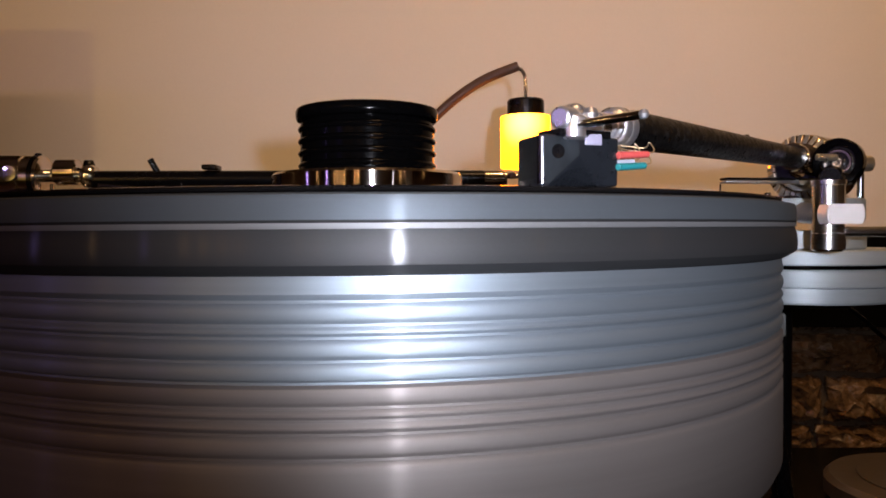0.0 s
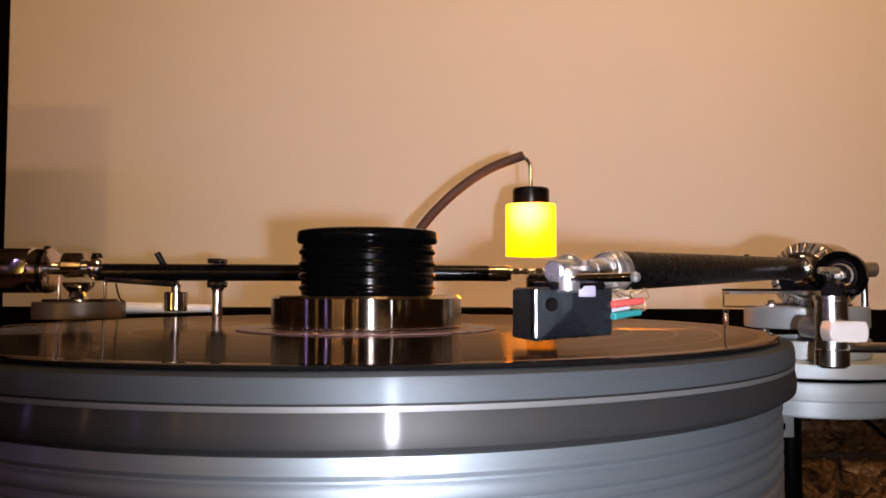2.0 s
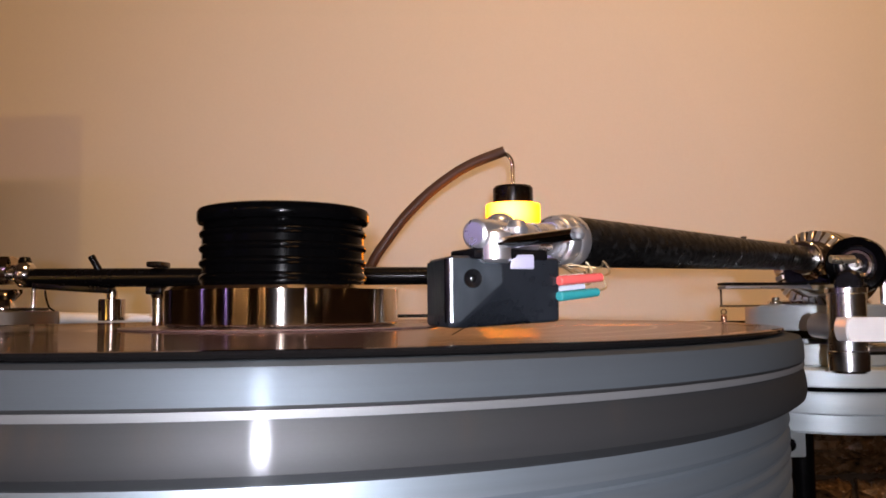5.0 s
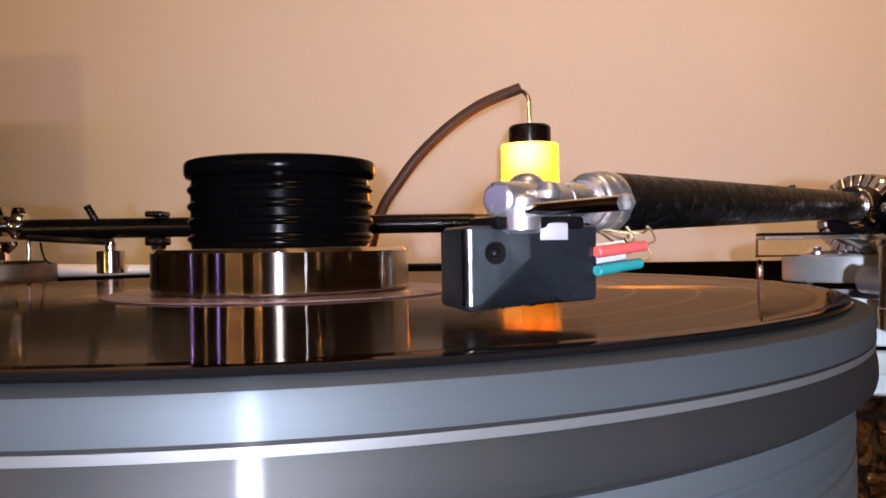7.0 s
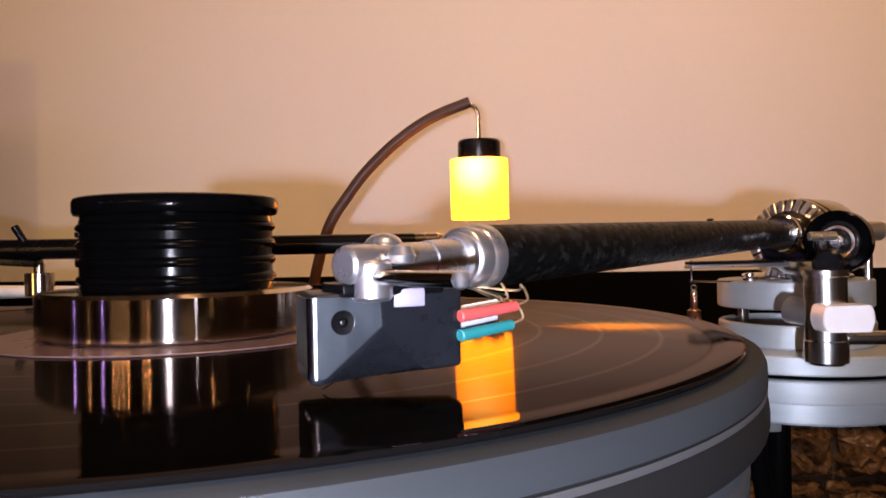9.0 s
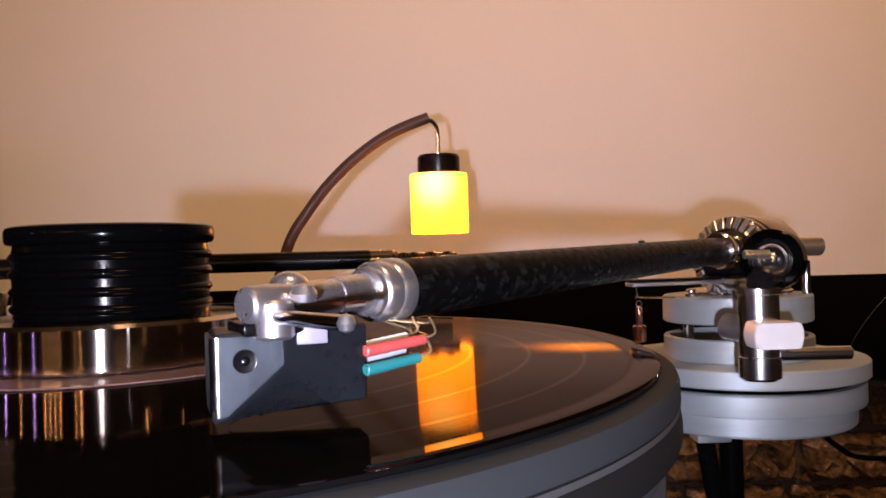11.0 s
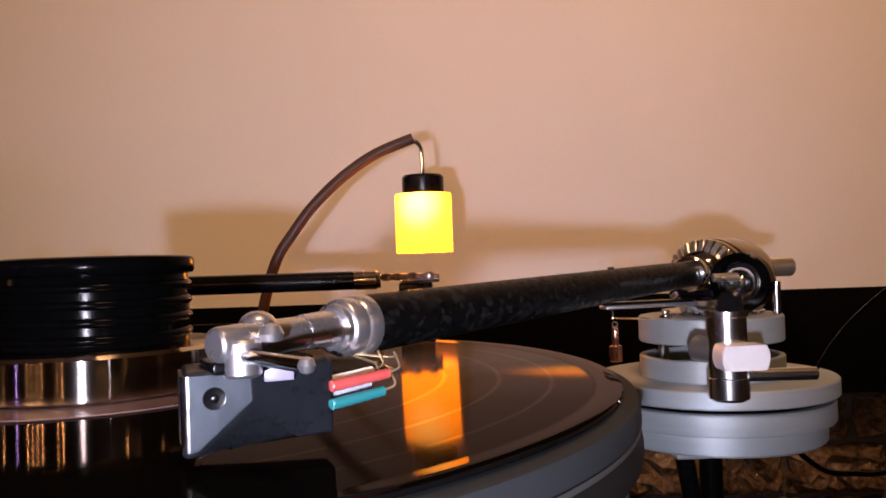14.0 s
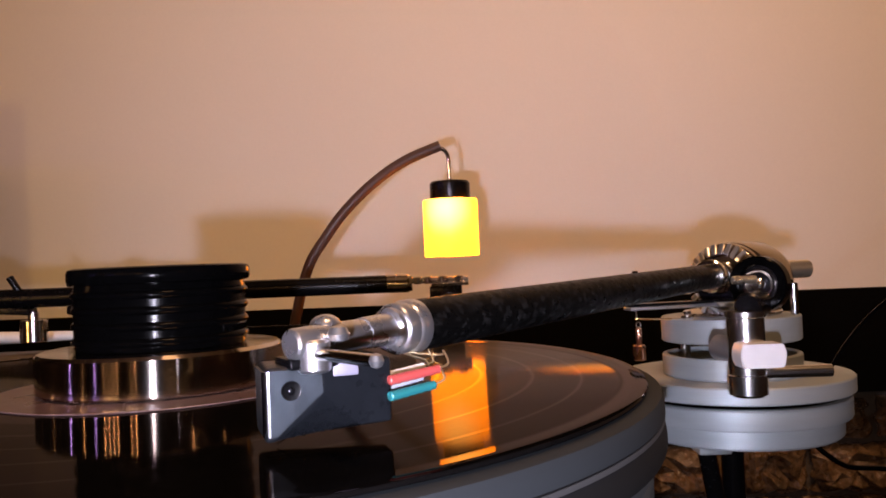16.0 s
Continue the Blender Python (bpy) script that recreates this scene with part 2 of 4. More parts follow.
BLUETUBE = mat("blue_grey_sleeve", (0.30, 0.33, 0.40), 0.45, 0.0, 0.1, 300)
GOLDWIRE = mat("fine_wire", (0.60, 0.48, 0.30), 0.35, 0.95, 0.1, 300)
LABELP = mat("pink_label_paper", (0.12, 0.075, 0.068), 0.30, 0.0, 0.08, 120, big=30)
NECK = mat("brown_rubber_sleeve", (0.060, 0.030, 0.020), 0.45, 0.0, 0.15, 300, spec=0.3)
PLATE = mat("blue_grey_plate", (0.027, 0.033, 0.039), 0.42, 0.9, 0.30, 420, 0.00006, 600, (1, 1, 0.4), big=90, rvar=0.10)
# the clamp block's aluminium, paler to carry the torch's light in its colour
LIT_SATIN = mat("lit_satin_aluminium", (0.74, 0.74, 0.75), 0.42, 0.35, 0.05, 200, 0.00003, 900)
EDGE = mat("bright_edge_metal", (0.13, 0.135, 0.145), 0.22, 1.0, 0.15, 500, 0.00002, 700, rvar=0.08)
LILAC = mat("lilac_tag", (0.20, 0.195, 0.26), 0.35, 0.0, 0.05, 300)


def carbon():
    m = mat("carbon_fibre", (0.0025, 0.0025, 0.0025), 0.3, 0.0, 0.2, 300, spec=0.055)
    nt = m.node_tree
    b = nt.nodes["Principled BSDF"]
    co = nt.nodes.new("ShaderNodeTexCoord")
    mp = nt.nodes.new("ShaderNodeMapping")
    mp.inputs["Rotation"].default_value = (0.5, 0.4, 0.6)
    nt.links.new(co.outputs["Object"], mp.inputs[0])
    w = nt.nodes.new("ShaderNodeTexChecker")
    w.inputs["Scale"].default_value = 380
    w.inputs[1].default_value, w.inputs[2].default_value = (0.14, 0.14, 0.14, 1), (0.32, 0.32, 0.32, 1)
    n = nt.nodes.new("ShaderNodeTexNoise")
    n.inputs["Scale"].default_value, n.inputs["Detail"].default_value = 320, 2
    mx = nt.nodes.new("ShaderNodeMixRGB")
    mx.inputs[0].default_value = 0.5
    nt.links.new(mp.outputs[0], w.inputs[0])
    nt.links.new(co.outputs["Object"], n.inputs["Vector"])
    nt.links.new(w.outputs[0], mx.inputs[1])
    nt.links.new(n.outputs[0], mx.inputs[2])
    nt.links.new(mx.outputs[0], b.inputs["Roughness"])
    # torch glints on the weave, put into the base colour as pale flecks
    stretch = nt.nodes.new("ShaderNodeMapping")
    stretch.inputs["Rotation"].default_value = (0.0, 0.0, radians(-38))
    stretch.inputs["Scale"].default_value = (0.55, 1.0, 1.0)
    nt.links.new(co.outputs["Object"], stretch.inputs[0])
    glint_fleck = nt.nodes.new("ShaderNodeTexVoronoi")
    glint_fleck.inputs["Scale"].default_value = 760
    nt.links.new(stretch.outputs[0], glint_fleck.inputs["Vector"])
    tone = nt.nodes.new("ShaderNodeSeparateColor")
    nt.links.new(glint_fleck.outputs["Color"], tone.inputs[0])
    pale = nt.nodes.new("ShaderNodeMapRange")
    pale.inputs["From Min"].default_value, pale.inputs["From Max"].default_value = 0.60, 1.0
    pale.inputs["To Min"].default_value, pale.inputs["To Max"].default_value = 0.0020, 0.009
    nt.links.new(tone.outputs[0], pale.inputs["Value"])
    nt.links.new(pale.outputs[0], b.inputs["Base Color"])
    bp = nt.nodes.new("ShaderNodeBump")
    bp.inputs["Distance"].default_value = 0.00003
    nt.links.new(n.outputs[0], bp.inputs["Height"])
    nt.links.new(bp.outputs[0], b.inputs["Normal"])
    return m


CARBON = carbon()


def glow():
    m = bpy.data.materials.new("amber_shade_glow")
    m.use_nodes = True
    nt = m.node_tree
    b = nt.nodes["Principled BSDF"]
    b.inputs["Base Color"].default_value = (0.9, 0.5, 0.05, 1)
    b.inputs["Roughness"].default_value = 0.4
    b.inputs["Specular IOR Level"].default_value = 0.1
    co = nt.nodes.new("ShaderNodeTexCoord")
    # brightest round the bulb under the cap
    ln = nt.nodes.new("ShaderNodeVectorMath")
    ln.operation = "DISTANCE"
    ln.inputs[1].default_value = (-0.004, -0.020, 0.036)
    nt.links.new(co.outputs["Object"], ln.inputs[0])
    mr = nt.nodes.new("ShaderNodeMapRange")
    mr.interpolation_type = "SMOOTHSTEP"
    mr.inputs["From Min"].default_value, mr.inputs["From Max"].default_value = 0.0, 0.024
    mr.inputs["To Min"].default_value, mr.inputs["To Max"].default_value = 1.0, 0.0
    nt.links.new(ln.outputs["Value"], mr.inputs["Value"])
    mix = nt.nodes.new("ShaderNodeMixRGB")
    mix.inputs[1].default_value, mix.inputs[2].default_value = (16.0, 3.6, 0.030, 1), (14.0, 5.5, 0.70, 1)
    nt.links.new(mr.outputs[0], mix.inputs[0])
    nt.links.new(mix.outputs[0], b.inputs["Emission Color"])
    b.inputs["Emission Strength"].default_value = 1.0
    return m


GLOW = glow()


# ---- mesh helpers ----
def mesh(name, bm, material, smooth=True):
    me = bpy.data.meshes.new(name)
    bmesh.ops.recalc_face_normals(bm, faces=bm.faces)
    bm.to_mesh(me)
    bm.free()
    me.materials.append(material)
    if smooth:
        me.shade_smooth()
        me.set_sharp_from_angle(angle=radians(32))
    return me


def part(name, bm, material, parent=None, label="", smooth=True):
    """One mesh object, under a thing or a part when one is given."""
    ob = new(name, mesh(name, bm, material, smooth))
    if parent:
        ob.parent = parent
        ob.matrix_parent_inverse = Matrix.Identity(4)
    return tagged(ob, label)


def thing(name, label, category, group="", kind=""):
    return tagged(new(name), label, category, group, kind)


def lathe(profile, m=Matrix(), n=48, closed=False):
    """Turns a profile of (radius, height) round the local z axis; a closed profile makes a ring."""
    bm = bmesh.new()
    rings = []
    for r, z in profile:
        if r <= 0:
            rings.append([bm.verts.new(m @ Vector((0, 0, z)))])
        else:
            rings.append([bm.verts.new(m @ Vector((r * math.cos(2 * math.pi * k / n), r * math.sin(2 * math.pi * k / n), z))) for k in range(n)])
    pairs = list(zip(rings, rings[1:]))
    if closed:
        pairs.append((rings[-1], rings[0]))
    for a, b in pairs:
        for k in range(n):
            q = (k + 1) % n
            face = [a[k % len(a)], a[q % len(a)], b[q % len(b)], b[k % len(b)]]
            face = list(dict.fromkeys(face))
            if len(face) > 2:
                bm.faces.new(face)
    return bm


def disc(r, z0, z1, m=Matrix(), n=64, c=0.0006):
    return lathe([(0, z0), (r - c, z0), (r, z0 + c), (r, z1 - c), (r - c, z1), (0, z1)], m, n)


def ringy(r0, r1, z0, z1, m=Matrix(), n=64, c=0.0004):
    return lathe([(r0, z0 + c), (r0 + c, z0), (r1 - c, z0), (r1, z0 + c), (r1, z1 - c), (r1 - c, z1), (r0 + c, z1), (r0, z1 - c)], m, n, True)


def along(a, b):
    """The pose at a whose z axis points at b."""
    a, b = Vector(a), Vector(b)
    return Matrix.Translation(a) @ (b - a).to_track_quat("Z", "Y").to_matrix().to_4x4()


def rod(a, b, r0, r1=None, n=24, c=None):
    r1 = r0 if r1 is None else r1
    length = (Vector(b) - Vector(a)).length
    c = min(r0, r1) * 0.18 if c is None else c
    return lathe([(0, 0), (r0 - c, 0), (r0, c), (r1, length - c), (r1 - c, length), (0, length)], along(a, b), n)


def box(size, m=Matrix(), bevel=0.0005, seg=2):
    bm = bmesh.new()
    bmesh.ops.create_cube(bm, size=1)
    bmesh.ops.scale(bm, vec=size, verts=bm.verts)
    if bevel:
        bmesh.ops.bevel(bm, geom=bm.edges[:], offset=bevel, segments=seg, affect="EDGES", profile=0.5)
    bmesh.ops.transform(bm, matrix=m, verts=bm.verts)
    return bm


def sweep(points, r, n=12, steps=8, r_end=None):
    """A round tube along a smooth line through the points."""
    pts = [Vector(q) for q in points]
    line = []
    for i in range(len(pts) - 1):
        p0, p1, p2, p3 = pts[max(i - 1, 0)], pts[i], pts[i + 1], pts[min(i + 2, len(pts) - 1)]
        for s in range(steps):
            u = s / steps
            line.append(0.5 * (2 * p1 + (p2 - p0) * u + (2 * p0 - 5 * p1 + 4 * p2 - p3) * u * u + (3 * p1 - p0 - 3 * p2 + p3) * u ** 3))
    line.append(pts[-1])
    bm = bmesh.new()
    rings, up = [], Vector((0.13, 0.97, 0.2))
    for i, q in enumerate(line):
        d = (line[min(i + 1, len(line) - 1)] - line[max(i - 1, 0)]).normalized()
        a = d.cross(up).normalized()
        b = d.cross(a)
        rad = r + ((r_end or r) - r) * i / (len(line) - 1)
        rings.append([bm.verts.new(q + rad * (math.cos(2 * math.pi * k / n) * a + math.sin(2 * math.pi * k / n) * b)) for k in range(n)])
    for a, b in zip(rings, rings[1:]):
        for k in range(n):
            bm.faces.new((a[k], a[(k + 1) % n], b[(k + 1) % n], b[k]))
    bm.faces.new(rings[0])
    bm.faces.new(rings[-1])
    return bm


def join(*bms):
    out = bmesh.new()
    for b in bms:
        tmp = bpy.data.meshes.new("tmp")
        b.to_mesh(tmp)
        b.free()
        out.from_mesh(tmp)
        bpy.data.meshes.remove(tmp)
    return out


def at(x, y, z=0.0):
    return Matrix.Translation((x, y, z))


# ---- the room ----
WALL = at(0, 0.746) @ pose(0, 0, 0, 0, 0, -4.12)   # the front plane of the screen, x along it
TABLE_Z = 0.72


def slab(name, size, m, material, label, category):
    return tagged(part(name, box(size, m, 0), material, smooth=False), label, category, kind="structure")


wall_n = slab("wall_north", (5.0, 0.10, 2.6), WALL @ at(0.2, 0.115, 1.3), MORTAR, "rough brown stone wall with dark mortar joints", "wall")
slab("wall_south", (5.0, 0.10, 2.6), at(0.2, -2.75, 1.3), PLASTER, "plain plastered wall", "wall")
slab("wall_west", (0.10, 3.9, 2.6), at(-2.2, -0.9, 1.3), PLASTER, "plain plastered wall", "wall")
slab("wall_east", (0.10, 3.9, 2.6), at(2.5, -0.9, 1.3), PLASTER, "plain plastered wall", "wall")
slab("floor", (5.0, 4.2, 0.10), at(0.2, -0.8, -0.05), FLOOR, "dark wooden floor", "floor")
slab("ceiling", (5.0, 4.2, 0.10), at(0.2, -0.8, 2.65), PALE, "plain painted ceiling", "ceiling")


def projection_screen():
    s = thing("projection_screen", "white fixed projection screen with wide black velvet border", "screen")
    x0, x1, z0, z1, w = -0.612, 1.50, 0.9875, 2.20, 0.125
    part("screen_cloth", box((x1 - x0, 0.004, z1 - z0), WALL @ at((x0 + x1) / 2, 0.002, (z0 + z1) / 2), 0), SCREEN, s, "smooth white cloth", False)
    part("border", box((x1 - x0 + 2 * w, 0.03, w), WALL @ at((x0 + x1) / 2, 0.010, z0 - w / 2), 0.003), VELVET, s, "black velvet bottom border")
    part("border", box((x1 - x0 + 2 * w, 0.03, w), WALL @ at((x0 + x1) / 2, 0.010, z1 + w / 2), 0.003), VELVET, s, "black velvet top border")
    part("border", box((w, 0.03, z1 - z0), WALL @ at(x0 - w / 2, 0.010, (z0 + z1) / 2), 0.003), VELVET, s, "black velvet side border")
    part("border", box((w, 0.03, z1 - z0), WALL @ at(x1 + w / 2, 0.010, (z0 + z1) / 2), 0.003), VELVET, s, "black velvet side border")


projection_screen()


def table():
    t = thing("table", "black glossy table under the turntable", "table")
    part("tabletop", box((1.34, 0.98, 0.03), at(0.22, 0.17, TABLE_Z - 0.015), 0.003), TABLE, t)
    for x in (-0.40, 0.84):
        for y in (-0.27, 0.61):
            part("leg", box((0.05, 0.05, TABLE_Z - 0.03), at(x, y, (TABLE_Z - 0.03) / 2), 0.003), TABLE, t)


table()


# unseen box beside the table, added only to cast the screen's left shadow
def loudspeaker():
    l = thing("loudspeaker", "unseen dark box, added to cast the shadow on the screen", "loudspeaker")
    part("shadow_box", box((0.29, 0.26, 1.19), at(-0.685, 0.47, 0.605), 0.006), BLACK, l)
    part("plinth", box((0.32, 0.29, 0.015), at(-0.685, 0.47, 0.0075), 0.003), BLACK, l)


loudspeaker()


# ---- turntable ----
def turntable():
    t = thing("turntable", "aluminium turntable with a tall grooved platter", "turntable")
    n = 160
    # upper rim with a polished band
    rim = [(0.0, 0.9987), (0.1525, 0.9987), (0.1546, 0.9982), (0.1552, 0.9968), (0.1553, 0.9930), (0.1549, 0.9924), (0.1549, 0.9916),
           (0.1547, 0.9911), (0.1551, 0.9899), (0.1554, 0.9884), (0.1556, 0.9868), (0.1556, 0.9850), (0.1553, 0.9838), (0.1530, 0.9822), (0.1515, 0.9815), (0.0, 0.9815)]
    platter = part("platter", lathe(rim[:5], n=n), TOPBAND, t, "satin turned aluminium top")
    part("rim_groove", lathe([(0.1540, 0.9924), (0.15515, 0.9924), (0.15522, 0.9920), (0.15515, 0.9912), (0.1540, 0.9912)], n=n), GROOVE, platter, "bright polished groove")
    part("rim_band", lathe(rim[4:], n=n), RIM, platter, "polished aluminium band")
    # body with turned grooves
    prof = [(0.10, 0.9815), (0.1508, 0.9815)]
    for zg, depth in ((0.9761, 0.0012), (0.9712, 0.0009), (0.9685, 0.0012), (0.9636, 0.0012), (0.9589, 0.0022), (0.9539, 0.0012), (0.9512, 0.0008), (0.9483, 0.0012), (0.9430, 0.0012)):
        prof += [(0.1514, zg + 0.0016), (0.1511, zg + 0.0009), (0.1511 - 0.6 * depth, zg + 0.0003), (0.1511 - 0.6 * depth, zg - 0.0003), (0.1511, zg - 0.0009), (0.1514, zg - 0.0016)]
    prof += [(0.1514, 0.9400), (0.1514, 0.9170), (0.1500, 0.9140), (0.10, 0.9140)]
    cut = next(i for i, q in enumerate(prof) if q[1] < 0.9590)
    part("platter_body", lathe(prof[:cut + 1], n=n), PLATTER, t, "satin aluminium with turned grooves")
    part("lower_body", lathe(prof[cut:], n=n), LOWER, t, "turned aluminium with grooves, shade put into its colour")
    part("bearing_column", lathe([(0, 0.9140), (0.100, 0.9140), (0.100, 0.9060), (0.075, 0.9000), (0.075, 0.7600), (0.14, 0.7500), (0.145, 0.7450), (0.145, TABLE_Z), (0, TABLE_Z)], n=64), BLACK, t, "black plinth column")
    part("spindle", rod((0, 0, 0.99), (0, 0, 1.012), 0.0035), STEEL, t)
    return t


turntable()


def record():
    r = thing("vinyl_record", "glossy black vinyl record with a pink paper label", "record")
    prof = [(0.0, 0.9989), (0.1495, 0.9989), (0.1507, 0.9992), (0.1511, 0.9997), (0.1508, 1.0002), (0.1499, 1.00030), (0.1470, 1.00018), (0.1438, 1.00003), (0.1430, 1.0000), (0.0530, 1.0000), (0.0, 1.0000)]
    part("disc", lathe(prof, n=192), VINYL, r)
    part("label", lathe([(0.0, 1.0001), (0.0505, 1.0001), (0.0507, 1.0003), (0.0505, 1.0005), (0.0, 1.0005)], n=96), LABELP, r, "pink paper centre label")
    return r


record()


def record_clamp():
    c = thing("record_clamp", "steel record weight with a ribbed black rubber grip", "record clamp")
    z0 = 1.0008
    part("base_disc", lathe([(0, z0), (0.0366, z0), (0.0374, z0 + 0.0008), (0.0374, 1.0120), (0.0364, 1.0130), (0, 1.0130)], n=128), PUCK, c, "turned steel base")
    prof = [(0, 1.0131), (0.0258, 1.0131), (0.0262, 1.0140)]
    for k in range(5):
        zc = 1.0160 + 0.0047 * k
        prof += [(0.0262, zc - 0.0013)] + [(0.0262 + 0.0009 * math.sin(math.pi * (q + 0.5) / 7), zc + 0.0013 * (2 * (q + 0.5) / 7 - 1)) for q in range(7)] + [(0.0262, zc + 0.0013)]
    prof[-9:] = [(0.0258, 1.0332), (0.0274, 1.0336), (0.0279, 1.0346), (0.0279, 1.0372), (0.0274, 1.0381), (0.0262, 1.0385)]
    prof += [(0.0215, 1.0385), (0.0212, 1.0380), (0, 1.0380)]
    part("grip", lathe(prof, n=96), RUBBER, c, "ribbed black rubber grip")
    return c


record_clamp()

# ---- tonearm pod and the front tonearm ----
PC = (0.2245, 0.1200)


def arm_pod():
    p = thing("tonearm_pod", "round stacked aluminium tonearm pod on a black column", "tonearm pod")
    c = at(*PC)
    part("lower_disc", lathe([(0, 0.9525), (0.0455, 0.9525), (0.0465, 0.9535), (0.0468, 0.9605), (0.0498, 0.9612), (0.0503, 0.9620), (0.0503, 0.9692), (0.0497, 0.9700), (0, 0.9700)], c, 96), ALU, p, "stepped satin aluminium disc")
    # black filler gives the gap between the discs its shade by colour
    part("gap_ring", disc(0.0470, 0.9700, 0.9722, c), RUBBER, p, "black spacer ring, shade of the gap put into its colour")
    part("upper_disc", disc(0.0520, 0.9722, 0.9795, c, 96), ALU, p, "satin aluminium disc")
    part("cup", lathe([(0, 0.9795), (0.0300, 0.9795), (0.0308, 0.9803), (0.0308, 0.9887), (0.0304, 0.9892), (0.0284, 0.9892), (0.0280, 0.9887), (0.0280, 0.9830), (0, 0.9830)], at(0.2225, 0.1150), 96), ALU, p, "satin aluminium cup")
    for k in range(3):
        a = 0.5 + 2.094 * k
        part("spacer", rod((0.2240 + 0.022 * math.cos(a), 0.118 + 0.022 * math.sin(a), 0.983), (0.2240 + 0.022 * math.cos(a), 0.118 + 0.022 * math.sin(a), 0.9950), 0.003), STEEL, p)
    part("arm_board", disc(0.0314, 0.9946, 1.0060, at(0.2250, 0.1220), 96), ALU, p, "satin aluminium arm board")
    part("collar_plate", disc(0.0225, 1.0060, 1.0082, at(0.2270, 0.1240), 64), STEEL, p, "polished steel plate")
    part("board_screw", join(rod((0.2010, 0.108, 1.0060), (0.2010, 0.108, 1.0080), 0.0028), rod((0.2010, 0.108, 1.0080), (0.2010, 0.108, 1.0096), 0.0018)), STEEL, p)
    blk = part("bracket_block", box((0.0190, 0.016, 0.0150), at(0.2412, 0.2090, 0.9275), 0.0012), ALU, p, "small aluminium bracket with bolt")
    part("bolt", rod((0.2410, 0.1995, 0.9272), (0.2410, 0.2012, 0.9272), 0.0038), BLACK, blk)
    part("under_plate", box((0.050, 0.130, 0.0060), at(0.2420, 0.1850, 0.9492) @ pose(0, 0, 0, 0, 0, -15), 0.001), BLACK, p, "black plate")
    part("bracket_neck", box((0.012, 0.010, 0.014), at(0.2412, 0.2100, 0.9400), 0.001), BLACK, blk)
    part("column", lathe([(0, 0.9465), (0.0068, 0.9465), (0.0068, 0.735), (0.030, 0.730), (0.032, 0.727), (0.032, TABLE_Z), (0, TABLE_Z)], at(0.2620, 0.2350), 32), BLACK, p, "black column with round foot")
    part("strut", rod((0.2380, 0.2100, 0.9230), (0.2760, 0.2300, TABLE_Z), 0.0052), BLACK, p, "slanted black strut")
    # cable that hangs from the pod
    part("cable", sweep([(0.2450, 0.1300, 0.9527), (0.2630, 0.1450, 0.9440), (0.2746, 0.1500, 0.9364), (0.2801, 0.1500, 0.9314), (0.2926, 0.1550, 0.9235), (0.3092, 0.1600, 0.9205), (0.3303, 0.1700, 0.9178), (0.4000, 0.2100, 0.9150), (0.4600, 0.2600, 0.8700), (0.4800, 0.2800, 0.7300)], 0.0014), RUBBER, p, "black cable")
    return p


arm_pod()

AXIS0, AXIS1 = Vector((0.0827, -0.0741, 1.0213)), Vector((0.2150, 0.0960, 1.0262))
AD = (AXIS1 - AXIS0).normalized()
SIDE = Vector((AD.y, -AD.x, 0)).normalized()


